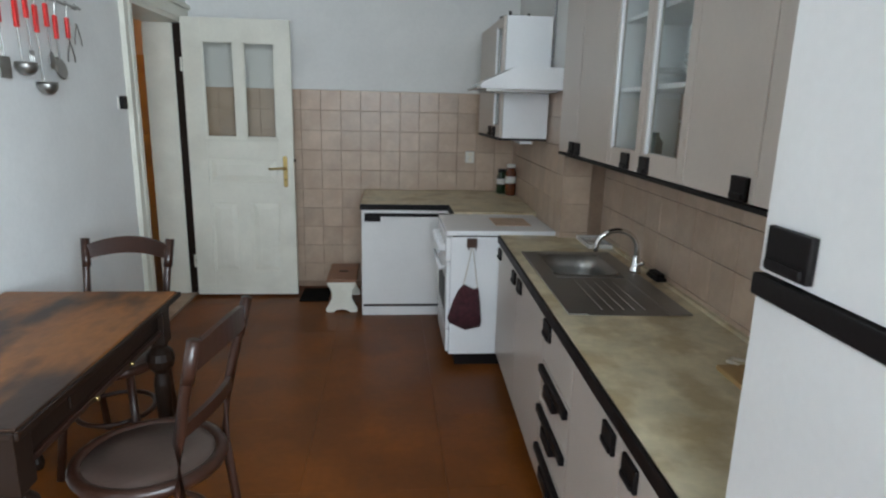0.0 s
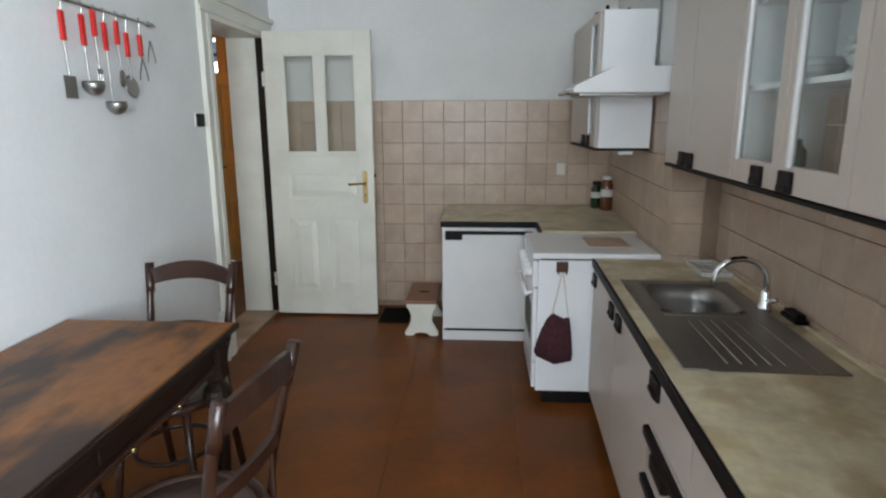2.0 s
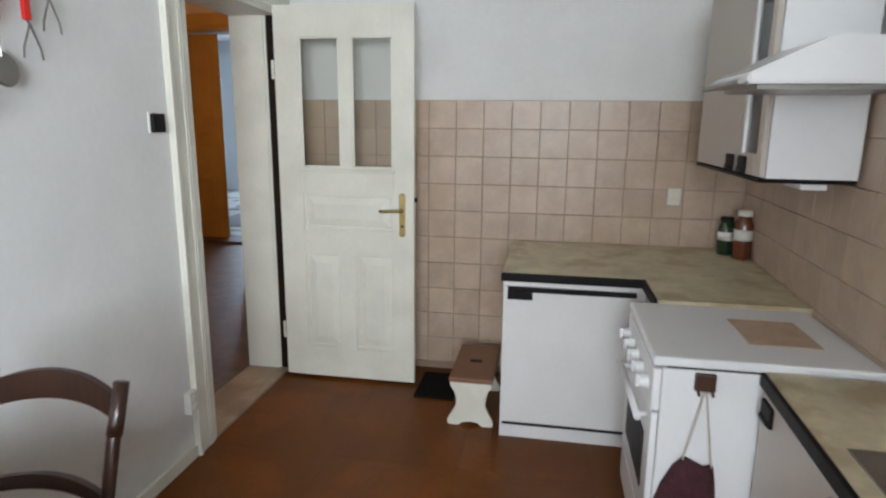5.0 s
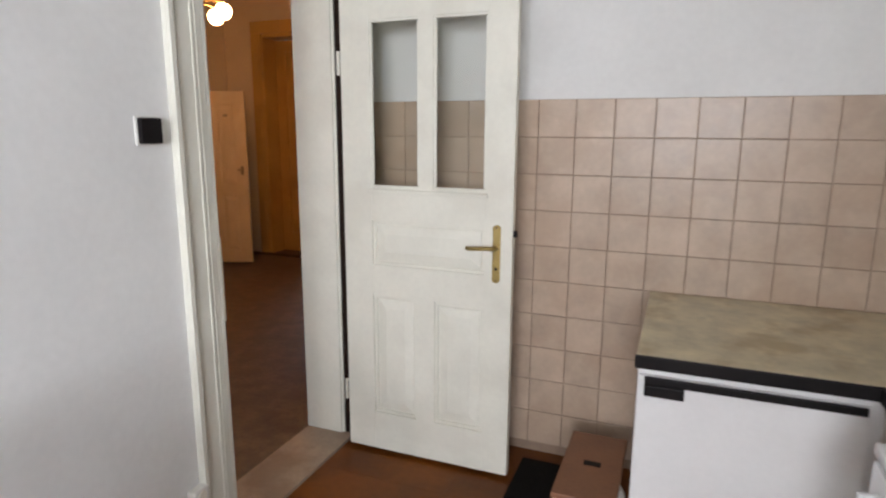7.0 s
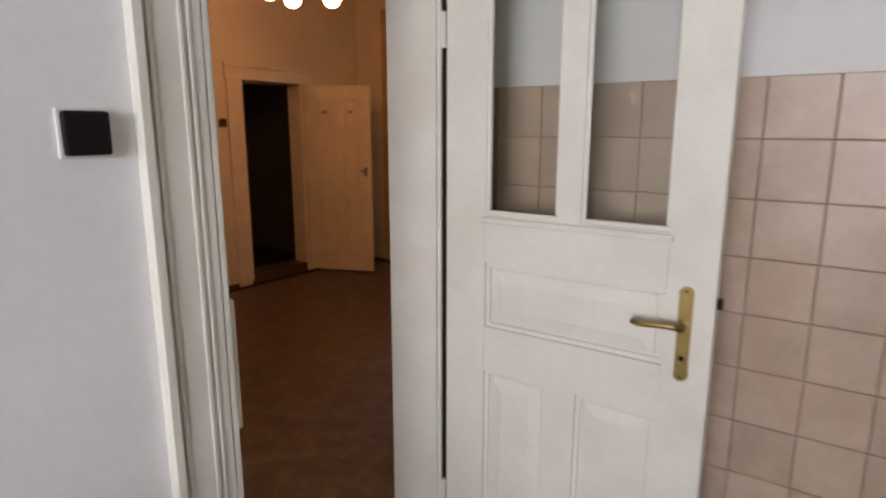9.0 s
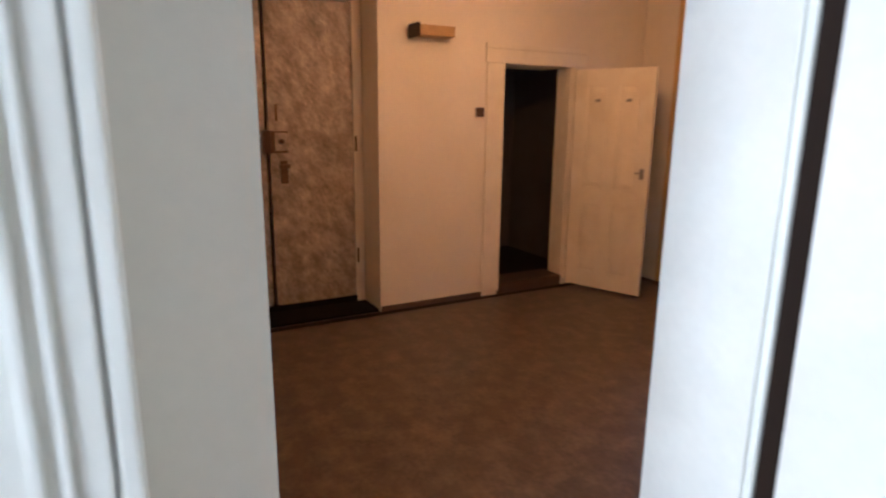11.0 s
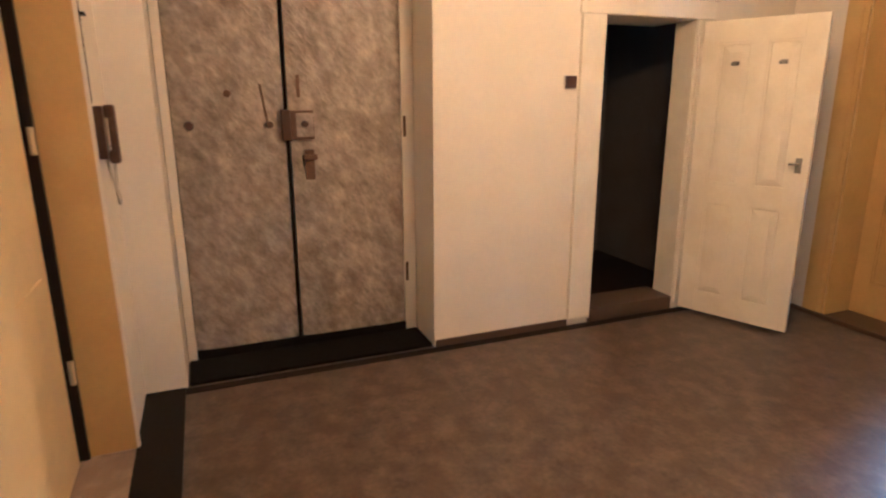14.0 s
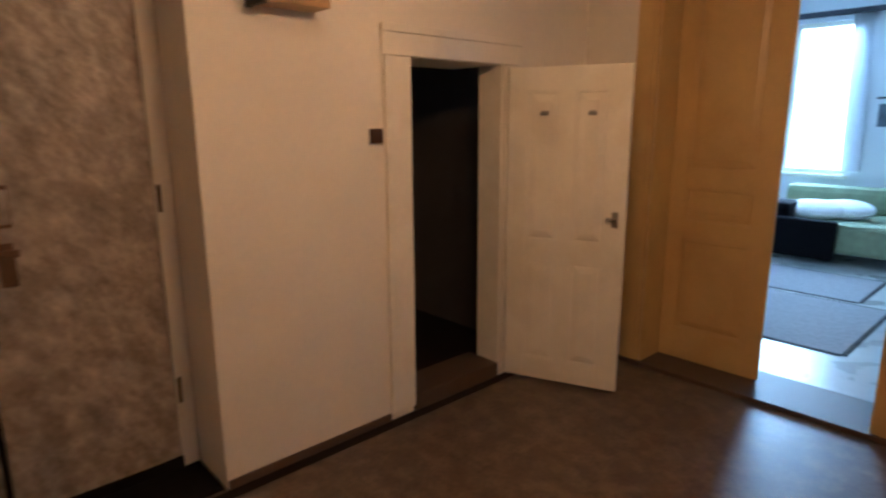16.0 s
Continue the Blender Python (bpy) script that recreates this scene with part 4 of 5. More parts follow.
solo("floor_mat", blk(-0.80, -0.57, 4.21, 4.55, 0.0, 0.012, bevel=0.004), BLACKMAT, "small black rubber mat on the kitchen floor", "mat")


# ---- table and chairs ----
def table():
    t = base("table", -1.32, 1.48, 0, "old dark wooden kitchen table with a worn stained top", "table")
    x0, x1, y0, y1 = -1.640, -0.950, 0.935, 2.055
    part("tabletop", blk(x0 + 0.012, x1 - 0.012, y0 + 0.012, y1 - 0.012, 0.736, 0.760, bevel=0.004), TABLEWOOD, t, "worn orange-brown top with dark stains")
    b = blk(x1 - 0.0115, x1, y0, y1, 0.733, 0.755, bevel=0.005)
    box(b, x0, x0 + 0.0115, y0, y1, 0.733, 0.755, 0.005)
    box(b, x0 + 0.012, x1 - 0.012, y0, y0 + 0.0115, 0.733, 0.755, 0.005)
    box(b, x0 + 0.012, x1 - 0.012, y1 - 0.0115, y1, 0.733, 0.755, 0.005)
    box(b, x0 + 0.018, x1 - 0.018, y0 + 0.018, y1 - 0.018, 0.7275, 0.7355, 0.003)
    part("moulded_edge", b, DARKWOOD, t)
    b = blk(x0 + 0.06, x1 - 0.06, y0 + 0.05, y0 + 0.075, 0.61, 0.727)
    box(b, x0 + 0.06, x1 - 0.06, y1 - 0.075, y1 - 0.05, 0.61, 0.727)
    box(b, x0 + 0.06, x0 + 0.085, y0 + 0.075, y1 - 0.075, 0.61, 0.727)
    box(b, x1 - 0.085, x1 - 0.06, y0 + 0.075, y1 - 0.075, 0.61, 0.727)
    part("apron", b, DARKWOOD, t)
    part("edge_moulding", box(bmesh.new(), x1 - 0.062, x1 - 0.046, y0 + 0.05, y1 - 0.05, 0.606, 0.626, 0.006), CHAIRWOOD, t)
    for lx in (x0 + 0.075, x1 - 0.075):
        for ly in (y0 + 0.075, y1 - 0.075):
            b = lathe(bmesh.new(), [(0.024, 0.0), (0.03, 0.03), (0.022, 0.06), (0.028, 0.2), (0.034, 0.38), (0.026, 0.43), (0.05, 0.46), (0.056, 0.49), (0.05, 0.52), (0.028, 0.545), (0.036, 0.56)], lx, ly, 16)
            box(b, lx - 0.036, lx + 0.036, ly - 0.036, ly + 0.036, 0.56, 0.7275, 0.003)
            part("leg", b, DARKWOOD, t, smooth=False)
    part("drawer_front", blk(x1 - 0.0595, x1 - 0.052, 1.26, 1.76, 0.645, 0.715, bevel=0.003), DARKWOOD, t)
    for ky in (1.38, 1.64):
        part("drawer_knob", rod(bmesh.new(), (x1 - 0.046, ky, 0.617), (x1 - 0.034, ky, 0.617), 0.005, 0.008, 12), BRASS, t, smooth=True)
    return t
table()


def chair(name="bentwood_chair"):
    c = base(name, 0, 0, 0, "brown bentwood chair with a round worn seat and curved back rails", "chair", "bentwood chairs at the table")
    n = 28
    part("seat", lathe(bmesh.new(), [(0.187, 0.457), (0.189, 0.466), (0.183, 0.474), (0.10, 0.468), (0.02, 0.465)], 0, 0, n), SEATWOOD, c, "worn grey-brown plywood seat", smooth=True)
    part("seat_ring", tube(bmesh.new(), [(0.198 * math.cos(2 * math.pi * k / n), 0.205 * math.sin(2 * math.pi * k / n), 0.462) for k in range(n)], 0.021, 8, close=True), CHAIRWOOD, c, smooth=True)
    for s in (-1, 1):
        pts = [(s * 0.165, -0.235, 0.0), (s * 0.158, -0.19, 0.22), (s * 0.155, -0.165, 0.45), (s * 0.165, -0.18, 0.62), (s * 0.174, -0.215, 0.78), (s * 0.182, -0.25, 0.915)]
        part("back_post", tube(bmesh.new(), pts, 0.0155, 8), CHAIRWOOD, c, smooth=True)
        part("post_head", tube(bmesh.new(), [(s * 0.174, -0.222, 0.80), (s * 0.177, -0.23, 0.83), (s * 0.183, -0.252, 0.922)], 0.0185, 10), CHAIRWOOD, c, smooth=True)
        part("leg", tube(bmesh.new(), [(s * 0.165, 0.175, 0.0), (s * 0.145, 0.15, 0.22), (s * 0.125, 0.125, 0.44)], 0.0165, 8), CHAIRWOOD, c, smooth=True)
    def rail(z, w, hgt, y, bow, arch):
        b = bmesh.new()
        rows = []
        for k in range(13):
            u = k / 12 * 2 - 1
            yy = y - bow * (1 - u * u)
            top, bot = z + hgt / 2 + arch * (1 - u * u), z - hgt / 2 + arch * 0.75 * (1 - u * u)
            rows.append([b.verts.new((u * w, yy + dy, zz)) for dy, zz in ((-0.008, bot), (0.008, bot), (0.008, top), (-0.008, top))])
        for r0, r1 in zip(rows, rows[1:]):
            for q in range(4):
                b.faces.new((r0[q], r0[(q + 1) % 4], r1[(q + 1) % 4], r1[q]))
        b.faces.new(rows[0])
        b.faces.new(rows[-1][::-1])
        return b
    part("top_rail", rail(0.862, 0.178, 0.066, -0.236, 0.035, 0.035), CHAIRWOOD, c, smooth=False)
    part("middle_rail", rail(0.645, 0.165, 0.036, -0.187, 0.03, 0.018), CHAIRWOOD, c)
    part("hoop_stretcher", tube(bmesh.new(), [(0.15 * math.cos(2 * math.pi * k / n), 0.155 * math.sin(2 * math.pi * k / n), 0.23) for k in range(n)], 0.010, 8, close=True), CHAIRWOOD, c, smooth=True)
    return c


ch = chair()
ch.matrix_world = pose(-0.812, 1.300, 0, 0, 0, 82)
copy_thing(ch, pose(-1.255, 2.06, 0, 0, 0, 179))

# ---- utensil rail ----
ur = base("utensil_rail", W, 2.55, 1.93, "metal wall rail for hanging kitchen utensils", "rail")
part("rail", tube(bmesh.new(), [(W + 0.028, 2.10, 1.965), (W + 0.028, 2.55, 1.962), (W + 0.028, 2.91, 1.96)], 0.006, 8), STEEL, ur, smooth=True)
for yy in (2.12, 2.89):
    part("bracket", rod(bmesh.new(), (W + 0.0005, yy, 1.963), (W + 0.03, yy, 1.963), 0.008), STEEL, ur)
def utensil(name, y, ztop, zr, zend, head, label, red=True):
    ztop, zr, zend = ztop + 0.015, zr + 0.02, zend + 0.022
    u = base(name, W + 0.03, y, zend, label, "utensil", "hanging kitchen utensils")
    x = W + 0.036
    part("hook", tube(bmesh.new(), [(x - 0.002, y, 1.972), (x + 0.008, y, 1.968), (x + 0.006, y, 1.95), (x, y, ztop)], 0.0025, 6), STEEL, u)
    if red:
        part("handle", blk(x - 0.007, x + 0.007, y - 0.0125, y + 0.0125, zr, ztop, bevel=0.005), RED, u, "red plastic handle")
    part("shaft", rod(bmesh.new(), (x, y, zr), (x - 0.002, y + 0.008, zend), 0.0032, 0.0032, 8), STEEL, u)
    b = bmesh.new()
    yy = y + 0.008
    if head == "ladle":
        bmesh.ops.create_uvsphere(b, u_segments=16, v_segments=10, radius=0.043, matrix=Matrix.Translation((x + 0.012, yy, zend - 0.012)))
        bmesh.ops.delete(b, geom=[v for v in b.verts if v.co.z > zend + 0.004], context="VERTS")
        bmesh.ops.solidify(b, geom=list(b.faces), thickness=0.0015)
    elif head == "turner":
        box(b, x - 0.003, x, yy - 0.036, yy + 0.036, zend - 0.085, zend, 0.0012)
    elif head == "skimmer":
        bmesh.ops.create_cone(b, cap_ends=True, segments=22, radius1=0.052, radius2=0.046, depth=0.006, matrix=Matrix.Translation((x, yy, zend - 0.03)) @ pose(0, 0, 0, 0, 80, 0))
    elif head == "spoon":
        bmesh.ops.create_uvsphere(b, u_segments=14, v_segments=8, radius=0.03, matrix=Matrix.Translation((x, yy, zend - 0.03)) @ Matrix.Diagonal((0.25, 0.85, 1.3, 1)))
    elif head == "fork":
        box(b, x - 0.003, x, yy - 0.02, yy + 0.02, zend - 0.02, zend, 0.001)
        for q in (-0.016, 0, 0.016):
            rod(b, (x - 0.0015, yy + q, zend - 0.02), (x - 0.0015, yy + q, zend - 0.075), 0.002, 0.0012, 6)
    else:
        tube(b, [(x, yy, zend), (x, yy - 0.03, zend - 0.07), (x, yy - 0.034, zend - 0.1)], 0.003, 6)
        tube(b, [(x, yy, zend), (x, yy + 0.03, zend - 0.07), (x, yy + 0.034, zend - 0.1)], 0.003, 6)
    part("head", b, STEEL, u, smooth=head in ("ladle", "spoon"))


utensil("turner", 2.225, 1.905, 1.79, 1.66, "turner", "steel fish slice with a red handle on the wall rail")
utensil("ladle", 2.345, 1.91, 1.785, 1.645, "ladle", "steel soup ladle with a red handle on the wall rail")
utensil("fork", 2.42, 1.94, 1.83, 1.70, "fork", "steel serving fork with a red handle on the wall rail")
utensil("small_ladle", 2.488, 1.90, 1.78, 1.57, "ladle", "long steel sauce ladle with a red handle on the wall rail")
utensil("spoon", 2.575, 1.92, 1.815, 1.70, "spoon", "steel serving spoon with a red handle on the wall rail")
utensil("skimmer", 2.645, 1.88, 1.77, 1.67, "skimmer", "steel round skimmer with a red handle on the wall rail")
utensil("tongs", 2.752, 1.885, 1.785, 1.775, "tongs", "steel tongs with a red handle on the wall rail")
utensil("whisk", 2.835, 1.93, 1.86, 1.86, "tongs", "small dark wire utensil on the wall rail", red=False)

# ---- hall: entrance door ----
en = base("door_entrance", HW - 0.31, 4.63, 0.05, "double entrance door padded with grey patterned oilcloth", "door", kind="structure")
X = HW - 0.33
part("frame", box(box(blk(X - 0.05, X + 0.02, 3.945, 3.99, 0.0, 2.42, bevel=0.004), X - 0.05, X + 0.02, 5.25, 5.325, 0.0, 2.42, 0.004), X - 0.05, X + 0.02, 3.99, 5.25, 2.36, 2.42, 0.004), HALLWALL, en)
for a, b_ in ((3.995, 4.568), (4.594, 5.245)):
    b = bmesh.new()
    ny, nz = 12, 34
    g = [[b.verts.new((X + 0.012 + 0.010 * min(1, 8 * min(i / ny, 1 - i / ny)) + 0.002 * noise.noise((i * 0.7, k * 0.6, a)), a + (b_ - a) * i / ny, 0.07 + 2.285 * k / nz)) for k in range(nz + 1)] for i in range(ny + 1)]
    for i in range(ny):
        for k in range(nz):
            b.faces.new((g[i][k], g[i + 1][k], g[i + 1][k + 1], g[i][k + 1]))
    box(b, X - 0.04, X + 0.010, a, b_, 0.07, 2.355)
    leaf = part("door_leaf", b, UPHOL, en, smooth=False)
part("edge_strip", blk(X + 0.0, X + 0.028, 5.246, 5.262, 0.07, 2.36, bevel=0.003), CREAM, en)
part("lock_case", blk(X + 0.022, X + 0.05, 4.597, 4.725, 1.25, 1.41, bevel=0.006), RUST, en, "brown metal rim lock")
part("lock_plate", blk(X + 0.05, X + 0.056, 4.625, 4.72, 1.265, 1.395, bevel=0.003), UPHOL, en)
part("lock_knob", rod(bmesh.new(), (X + 0.056, 4.672, 1.335), (X + 0.085, 4.672, 1.335), 0.019, 0.016, 16), BROWNPL, en)
part("keeper", blk(X + 0.022, X + 0.06, 4.545, 4.596, 1.245, 1.415, bevel=0.006), BROWNPL, en, "dark brown lock keeper")
part("bolt_knob", rod(bmesh.new(), (X + 0.022, 4.484, 1.335), (X + 0.06, 4.484, 1.335), 0.022, 0.018, 14), BROWNPL, en)
part("bolt_rod", rod(bmesh.new(), (X + 0.03, 4.475, 1.35), (X + 0.03, 4.448, 1.55), 0.006), RUST, en)
part("door_knob", rod(bmesh.new(), (X + 0.02, 4.075, 1.335), (X + 0.055, 4.075, 1.335), 0.026, 0.02, 16), BROWNPL, en)
part("peephole", rod(bmesh.new(), (X + 0.018, 4.278, 1.50), (X + 0.032, 4.278, 1.50), 0.022, 0.018, 14), RUST, en)
b = blk(X + 0.022, X + 0.03, 4.665, 4.72, 1.02, 1.19, bevel=0.004)
box(b, X + 0.03, X + 0.05, 4.655, 4.735, 1.135, 1.165, 0.006)
box(b, X + 0.022, X + 0.026, 4.64, 4.66, 1.48, 1.60, 0.001)
part("lower_plate", b, RUST, en, "worn brown key plate")
for z in (0.35, 1.25):
    part("hinge", rod(bmesh.new(), (X + 0.03, 5.262, z), (X + 0.03, 5.262, z + 0.12), 0.009), RUST, en)
tagged(solo("doormat", blk(X + 0.03, HW - 0.01, 3.95, 5.32, 0.0, 0.022, bevel=0.006), BLACKMAT, "long black doormat filling the entrance niche", "mat"))
structure("threshold_entrance", blk(X - 0.06, X + 0.026, 3.992, 5.25, 0.0, 0.066), BLACKMAT, "dark step under the entrance door", "threshold")

# hall: closet door frame and leaf
cf = base("closet_frame", HW, 6.82, 0, "cream-painted casing around the closet opening", "door frame", kind="structure")
b = blk(HW + 0.0005, HW + 0.018, 6.265, 6.432, 0.05, 1.95, bevel=0.004)
box(b, HW + 0.018, HW + 0.028, 6.265, 6.29, 0.05, 1.95, 0.003)
part("casing", b, CREAM, cf)
b = blk(HW + 0.0005, HW + 0.018, 7.16, 7.27, 0.05, 1.95, bevel=0.004)
part("casing", b, CREAM, cf)
b = blk(HW + 0.0005, HW + 0.02, 6.255, 7.28, 1.952, 2.095, bevel=0.004)
box(b, HW + 0.02, HW + 0.035, 6.245, 7.29, 2.06, 2.10, 0.004)
part("head_casing", b, CREAM, cf)
part("jamb", blk(HW - 0.18, HW + 0.004, 7.135, 7.148, 0.03, 1.95), CREAM, cf)
part("jamb", blk(HW - 0.25, HW + 0.004, 6.432, 6.445, 0.03, 1.95), CREAM, cf)
part("sill", blk(HW - 0.25, HW + 0.010, 6.446, 7.134, 0.0, 0.095, bevel=0.006), BASEB, cf, "worn wooden sill")

cl = base("door_closet", 0, 0, 0, "open cream gloss-painted closet door with four panels and two coat hooks", "door", kind="structure")
L, T = 0.70, 0.036
fx = (0.0, 0.11, 0.305, 0.395, 0.585, L)
b = bmesh.new()
box(b, fx[0], fx[1], 0, T, 0.03, 1.93, 0.003)
box(b, fx[4], fx[5], 0, T, 0.03, 1.93, 0.003)
for za, zb in ((0.03, 0.16), (0.80, 0.92), (1.80, 1.93)):
    box(b, fx[1], fx[4], 0.001, T - 0.001, za, zb)
for za, zb in ((0.16, 0.80), (0.92, 1.80)):
    box(b, fx[2], fx[3], 0.001, T - 0.001, za, zb)
part("door_leaf", b, CREAM, cl)
for xa, xb in ((fx[1], fx[2]), (fx[3], fx[4])):
    for za, zb in ((0.16, 0.80), (0.92, 1.80)):
        part("panel", panel_inset(bmesh.new(), xa, xb, za, zb, 0.015), CREAM, cl)
for xx in (0.215, 0.49):
    b = blk(xx - 0.02, xx + 0.02, -0.004, 0.006, 1.66, 1.685, bevel=0.002)
    for s in (-0.014, 0.014):
        tube(b, [(xx + s, -0.003, 1.67), (xx + s * 1.1, -0.022, 1.662), (xx + s * 1.2, -0.028, 1.675)], 0.004, 6)
    part("coat_hook", b, STEEL, cl, "small metal coat hook")
hl = part("door_handle", blk(0.625, 0.66, -0.006, -0.0005, 1.03, 1.12, bevel=0.002), STEEL, cl)
part("lever", tube(bmesh.new(), [(0.645, -0.004, 1.085), (0.645, -0.03, 1.085), (0.63, -0.036, 1.085), (0.60, -0.036, 1.083)], 0.008, 8), CHROME, hl, smooth=True)
cl.matrix_world = pose(HW + 0.045, 7.165, 0, 0, 0, 22)

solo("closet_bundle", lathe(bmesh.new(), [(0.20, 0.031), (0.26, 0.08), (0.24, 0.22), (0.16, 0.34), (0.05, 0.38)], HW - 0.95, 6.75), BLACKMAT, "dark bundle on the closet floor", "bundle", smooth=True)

# hall: skirting
for a, b_ in ((5.335, 6.263), (7.272, HN)):
    structure("baseboard_hall", blk(HW + 0.0005, HW + 0.014, a, b_, 0.0, 0.045, bevel=0.003), BASEB, "low brown skirting", "skirting")

# hall: recessed double door in the south wall
rd = base("door_recessed", -4.13, HS - 0.22, 0, "ochre-cream double door set deep in the hall wall", "door", kind="structure")
for a, b_ in ((-4.79, -4.14), (-4.13, -3.44)):
    b = blk(a, b_, HS - 0.235, HS - 0.20, 0.02, 2.12, bevel=0.003)
    box(b, a + 0.10, b_ - 0.10, HS - 0.20, HS - 0.192, 0.25, 0.85, 0.004)
    box(b, a + 0.10, b_ - 0.10, HS - 0.20, HS - 0.192, 1.05, 1.95, 0.004)
    part("door_leaf", b, PALEOCHRE, rd)
part("jamb", blk(-4.8685, -4.855, HS - 0.25, HS + 0.004, 0.01, 2.14), YELLOW, rd, "ochre-painted jamb lining")
# dark strip laid on the jamb, coloured as the shade of the leaf gap
part("dark_rebate", blk(-4.8545, -4.835, HS - 0.236, HS - 0.172, 0.01, 2.14), DARKWOOD, rd, "dark strip standing for the shade between leaf and jamb")
for z in (0.36, 1.28):
    part("hinge", rod(bmesh.new(), (-4.832, HS - 0.183, z), (-4.832, HS - 0.183, z + 0.1), 0.012), PALEOCHRE, rd)
part("casing", blk(-3.43, -3.175, HS + 0.0005, HS + 0.062, 0.0, 2.16, bevel=0.004), PALEOCHRE, rd)
part("casing", blk(-4.87, -4.90, HS + 0.0005, HS + 0.015, 0.0, 2.16, bevel=0.004), HALLWALL, rd)
part("head_casing", blk(-4.90, -3.13, HS + 0.0005, HS + 0.02, 2.162, 2.3, bevel=0.004), CREAM, rd)
structure("threshold_recessed", blk(-4.855, -3.43, HS - 0.25, HS, 0.0, 0.008), THRESH, "worn pale wooden threshold", "threshold")

# striped cloth
sc_ = base("striped_cloth", -2.66, HS + 0.03, 0.02, "red, black and tan striped woven cloth hanging against the hall wall", "wall hanging")
b = bmesh.new()
nx, nz = 40, 50
def fy(i, k):
    return HS + 0.030 + 0.0008 * math.sin(i * 0.9 + k * 0.05) + 0.0018 * math.sin(i * 0.21 + 1.3)
g = [[b.verts.new((-3.168 + 0.955 * i / nx + 0.002 * math.sin(k * 1.7 + i), fy(i, k), 0.03 + 2.3 * k / nz)) for k in range(nz + 1)] for i in range(nx + 1)]
for i in range(nx):
    for k in range(nz):
        b.faces.new((g[i][k], g[i + 1][k], g[i + 1][k + 1], g[i][k + 1]))
bmesh.ops.solidify(b, geom=list(b.faces), thickness=0.005)
part("cloth", b, STRIPES, sc_, smooth=True)
for xx in (-3.170, -2.211):
    b = bmesh.new()
    for k in range(100):
        box(b, xx - 0.0016, xx + 0.0016, HS + 0.031, HS + 0.038, 0.035 + k * 0.023, 0.043 + k * 0.023)
    tagged(part("fringe", b, CLOTH, sc_, "dark stitched edge loops"), kind="stuff")
part("rail", rod(bmesh.new(), (-3.12, HS + 0.035, 2.335), (-2.22, HS + 0.035, 2.335), 0.012), DARKWOOD, sc_)

# intercom
ic = base("intercom_phone", -5.030, HS, 1.28, "brown bakelite intercom handset on the wall with a looped cord", "intercom")
part("base_plate", blk(-5.075, -4.985, HS + 0.0005, HS + 0.035, 1.24, 1.45, bevel=0.006), BROWNPL, ic)
b = blk(-5.055, -5.005, HS + 0.045, HS + 0.075, 1.225, 1.45, bevel=0.012)
box(b, -5.060, -5.000, HS + 0.035, HS + 0.075, 1.40, 1.455, 0.012)
box(b, -5.060, -5.000, HS + 0.035, HS + 0.075, 1.22, 1.275, 0.012)
part("handset", b, BROWNPL, ic)
part("cord", tube(bmesh.new(), [(-5.030, HS + 0.05, 1.225), (-5.015, HS + 0.05, 1.17), (-4.990, HS + 0.05, 1.10), (-5.015, HS + 0.05, 1.055), (-5.055, HS + 0.05, 1.075), (-5.065, HS + 0.03, 1.15), (-5.060, HS + 0.02, 1.24)], 0.007, 8), CORD, ic, smooth=True)
part("wire", rod(bmesh.new(), (-4.950, HS + 0.006, 1.46), (-4.950, HS + 0.006, 2.9), 0.006), BLACK, ic)
part("clip", blk(-4.960, -4.910, HS + 0.0005, HS + 0.03, 1.78, 1.79), BLACK, ic)

switch("light_switch", HW + 0.0005, 6.205, 1.562, True, 0.04, "brown light switch beside the closet", BROWNPL)
switch("light_switch", HW + 0.0005, 7.74, 1.55, True, 0.04, "brown light switch beside the ochre doors", BROWNPL)
sh = base("wall_box", HW, 5.74, 2.09, "ochre wooden box shelf high on the hall wall", "shelf")
part("box", blk(HW + 0.001, HW + 0.15, 5.60, 5.89, 2.10, 2.175, bevel=0.006), SHELFWOOD, sh)
part("end_cap", blk(HW + 0.001, HW + 0.155, 5.575, 5.60, 2.09, 2.185, bevel=0.004), DARKWOOD, sh)

# hall: ochre double door
yd = base("door_ochre", -4.2, HN + 0.35, 0, "tall ochre-painted double door, one leaf standing open", "door", kind="structure")
Y = HN + 0.24
fx = (-4.845, -4.735, -4.305, -4.195)
b = bmesh.new()
box(b, fx[0], fx[1], Y, Y + 0.04, 0.021, 2.56, 0.003)
box(b, fx[2], fx[3], Y, Y + 0.04, 0.021, 2.56, 0.003)
zs = ((0.021, 0.24), (0.86, 0.98), (1.20, 1.32), (2.44, 2.56))
for za, zb in zs:
    box(b, fx[1], fx[2], Y + 0.001, Y + 0.039, za, zb)
part("door_leaf", b, YELLOW, yd)
for (q, za), (zb, w) in zip(zs, zs[1:]):
    part("panel", panel_inset(bmesh.new(), fx[1], fx[2], za, zb, Y + 0.016), YELLOW, yd)
b = blk(fx[3] - 0.02, fx[3] + 0.02, Y - 0.012, Y - 0.001, 0.03, 2.56, bevel=0.004)
part("meeting_strip", b, YELLOW, yd)
part("jamb", blk(-4.858, -4.846, HN - 0.003, HN + 0.42, 0.02, 2.6), YELLOW, yd)
part("jamb", blk(-3.534, -3.522, HN - 0.003, HN + 0.42, 0.02, 2.6), YELLOW, yd)
part("head_jamb", blk(-4.846, -3.534, HN - 0.003, HN + 0.42, 2.57, 2.612), YELLOW, yd)
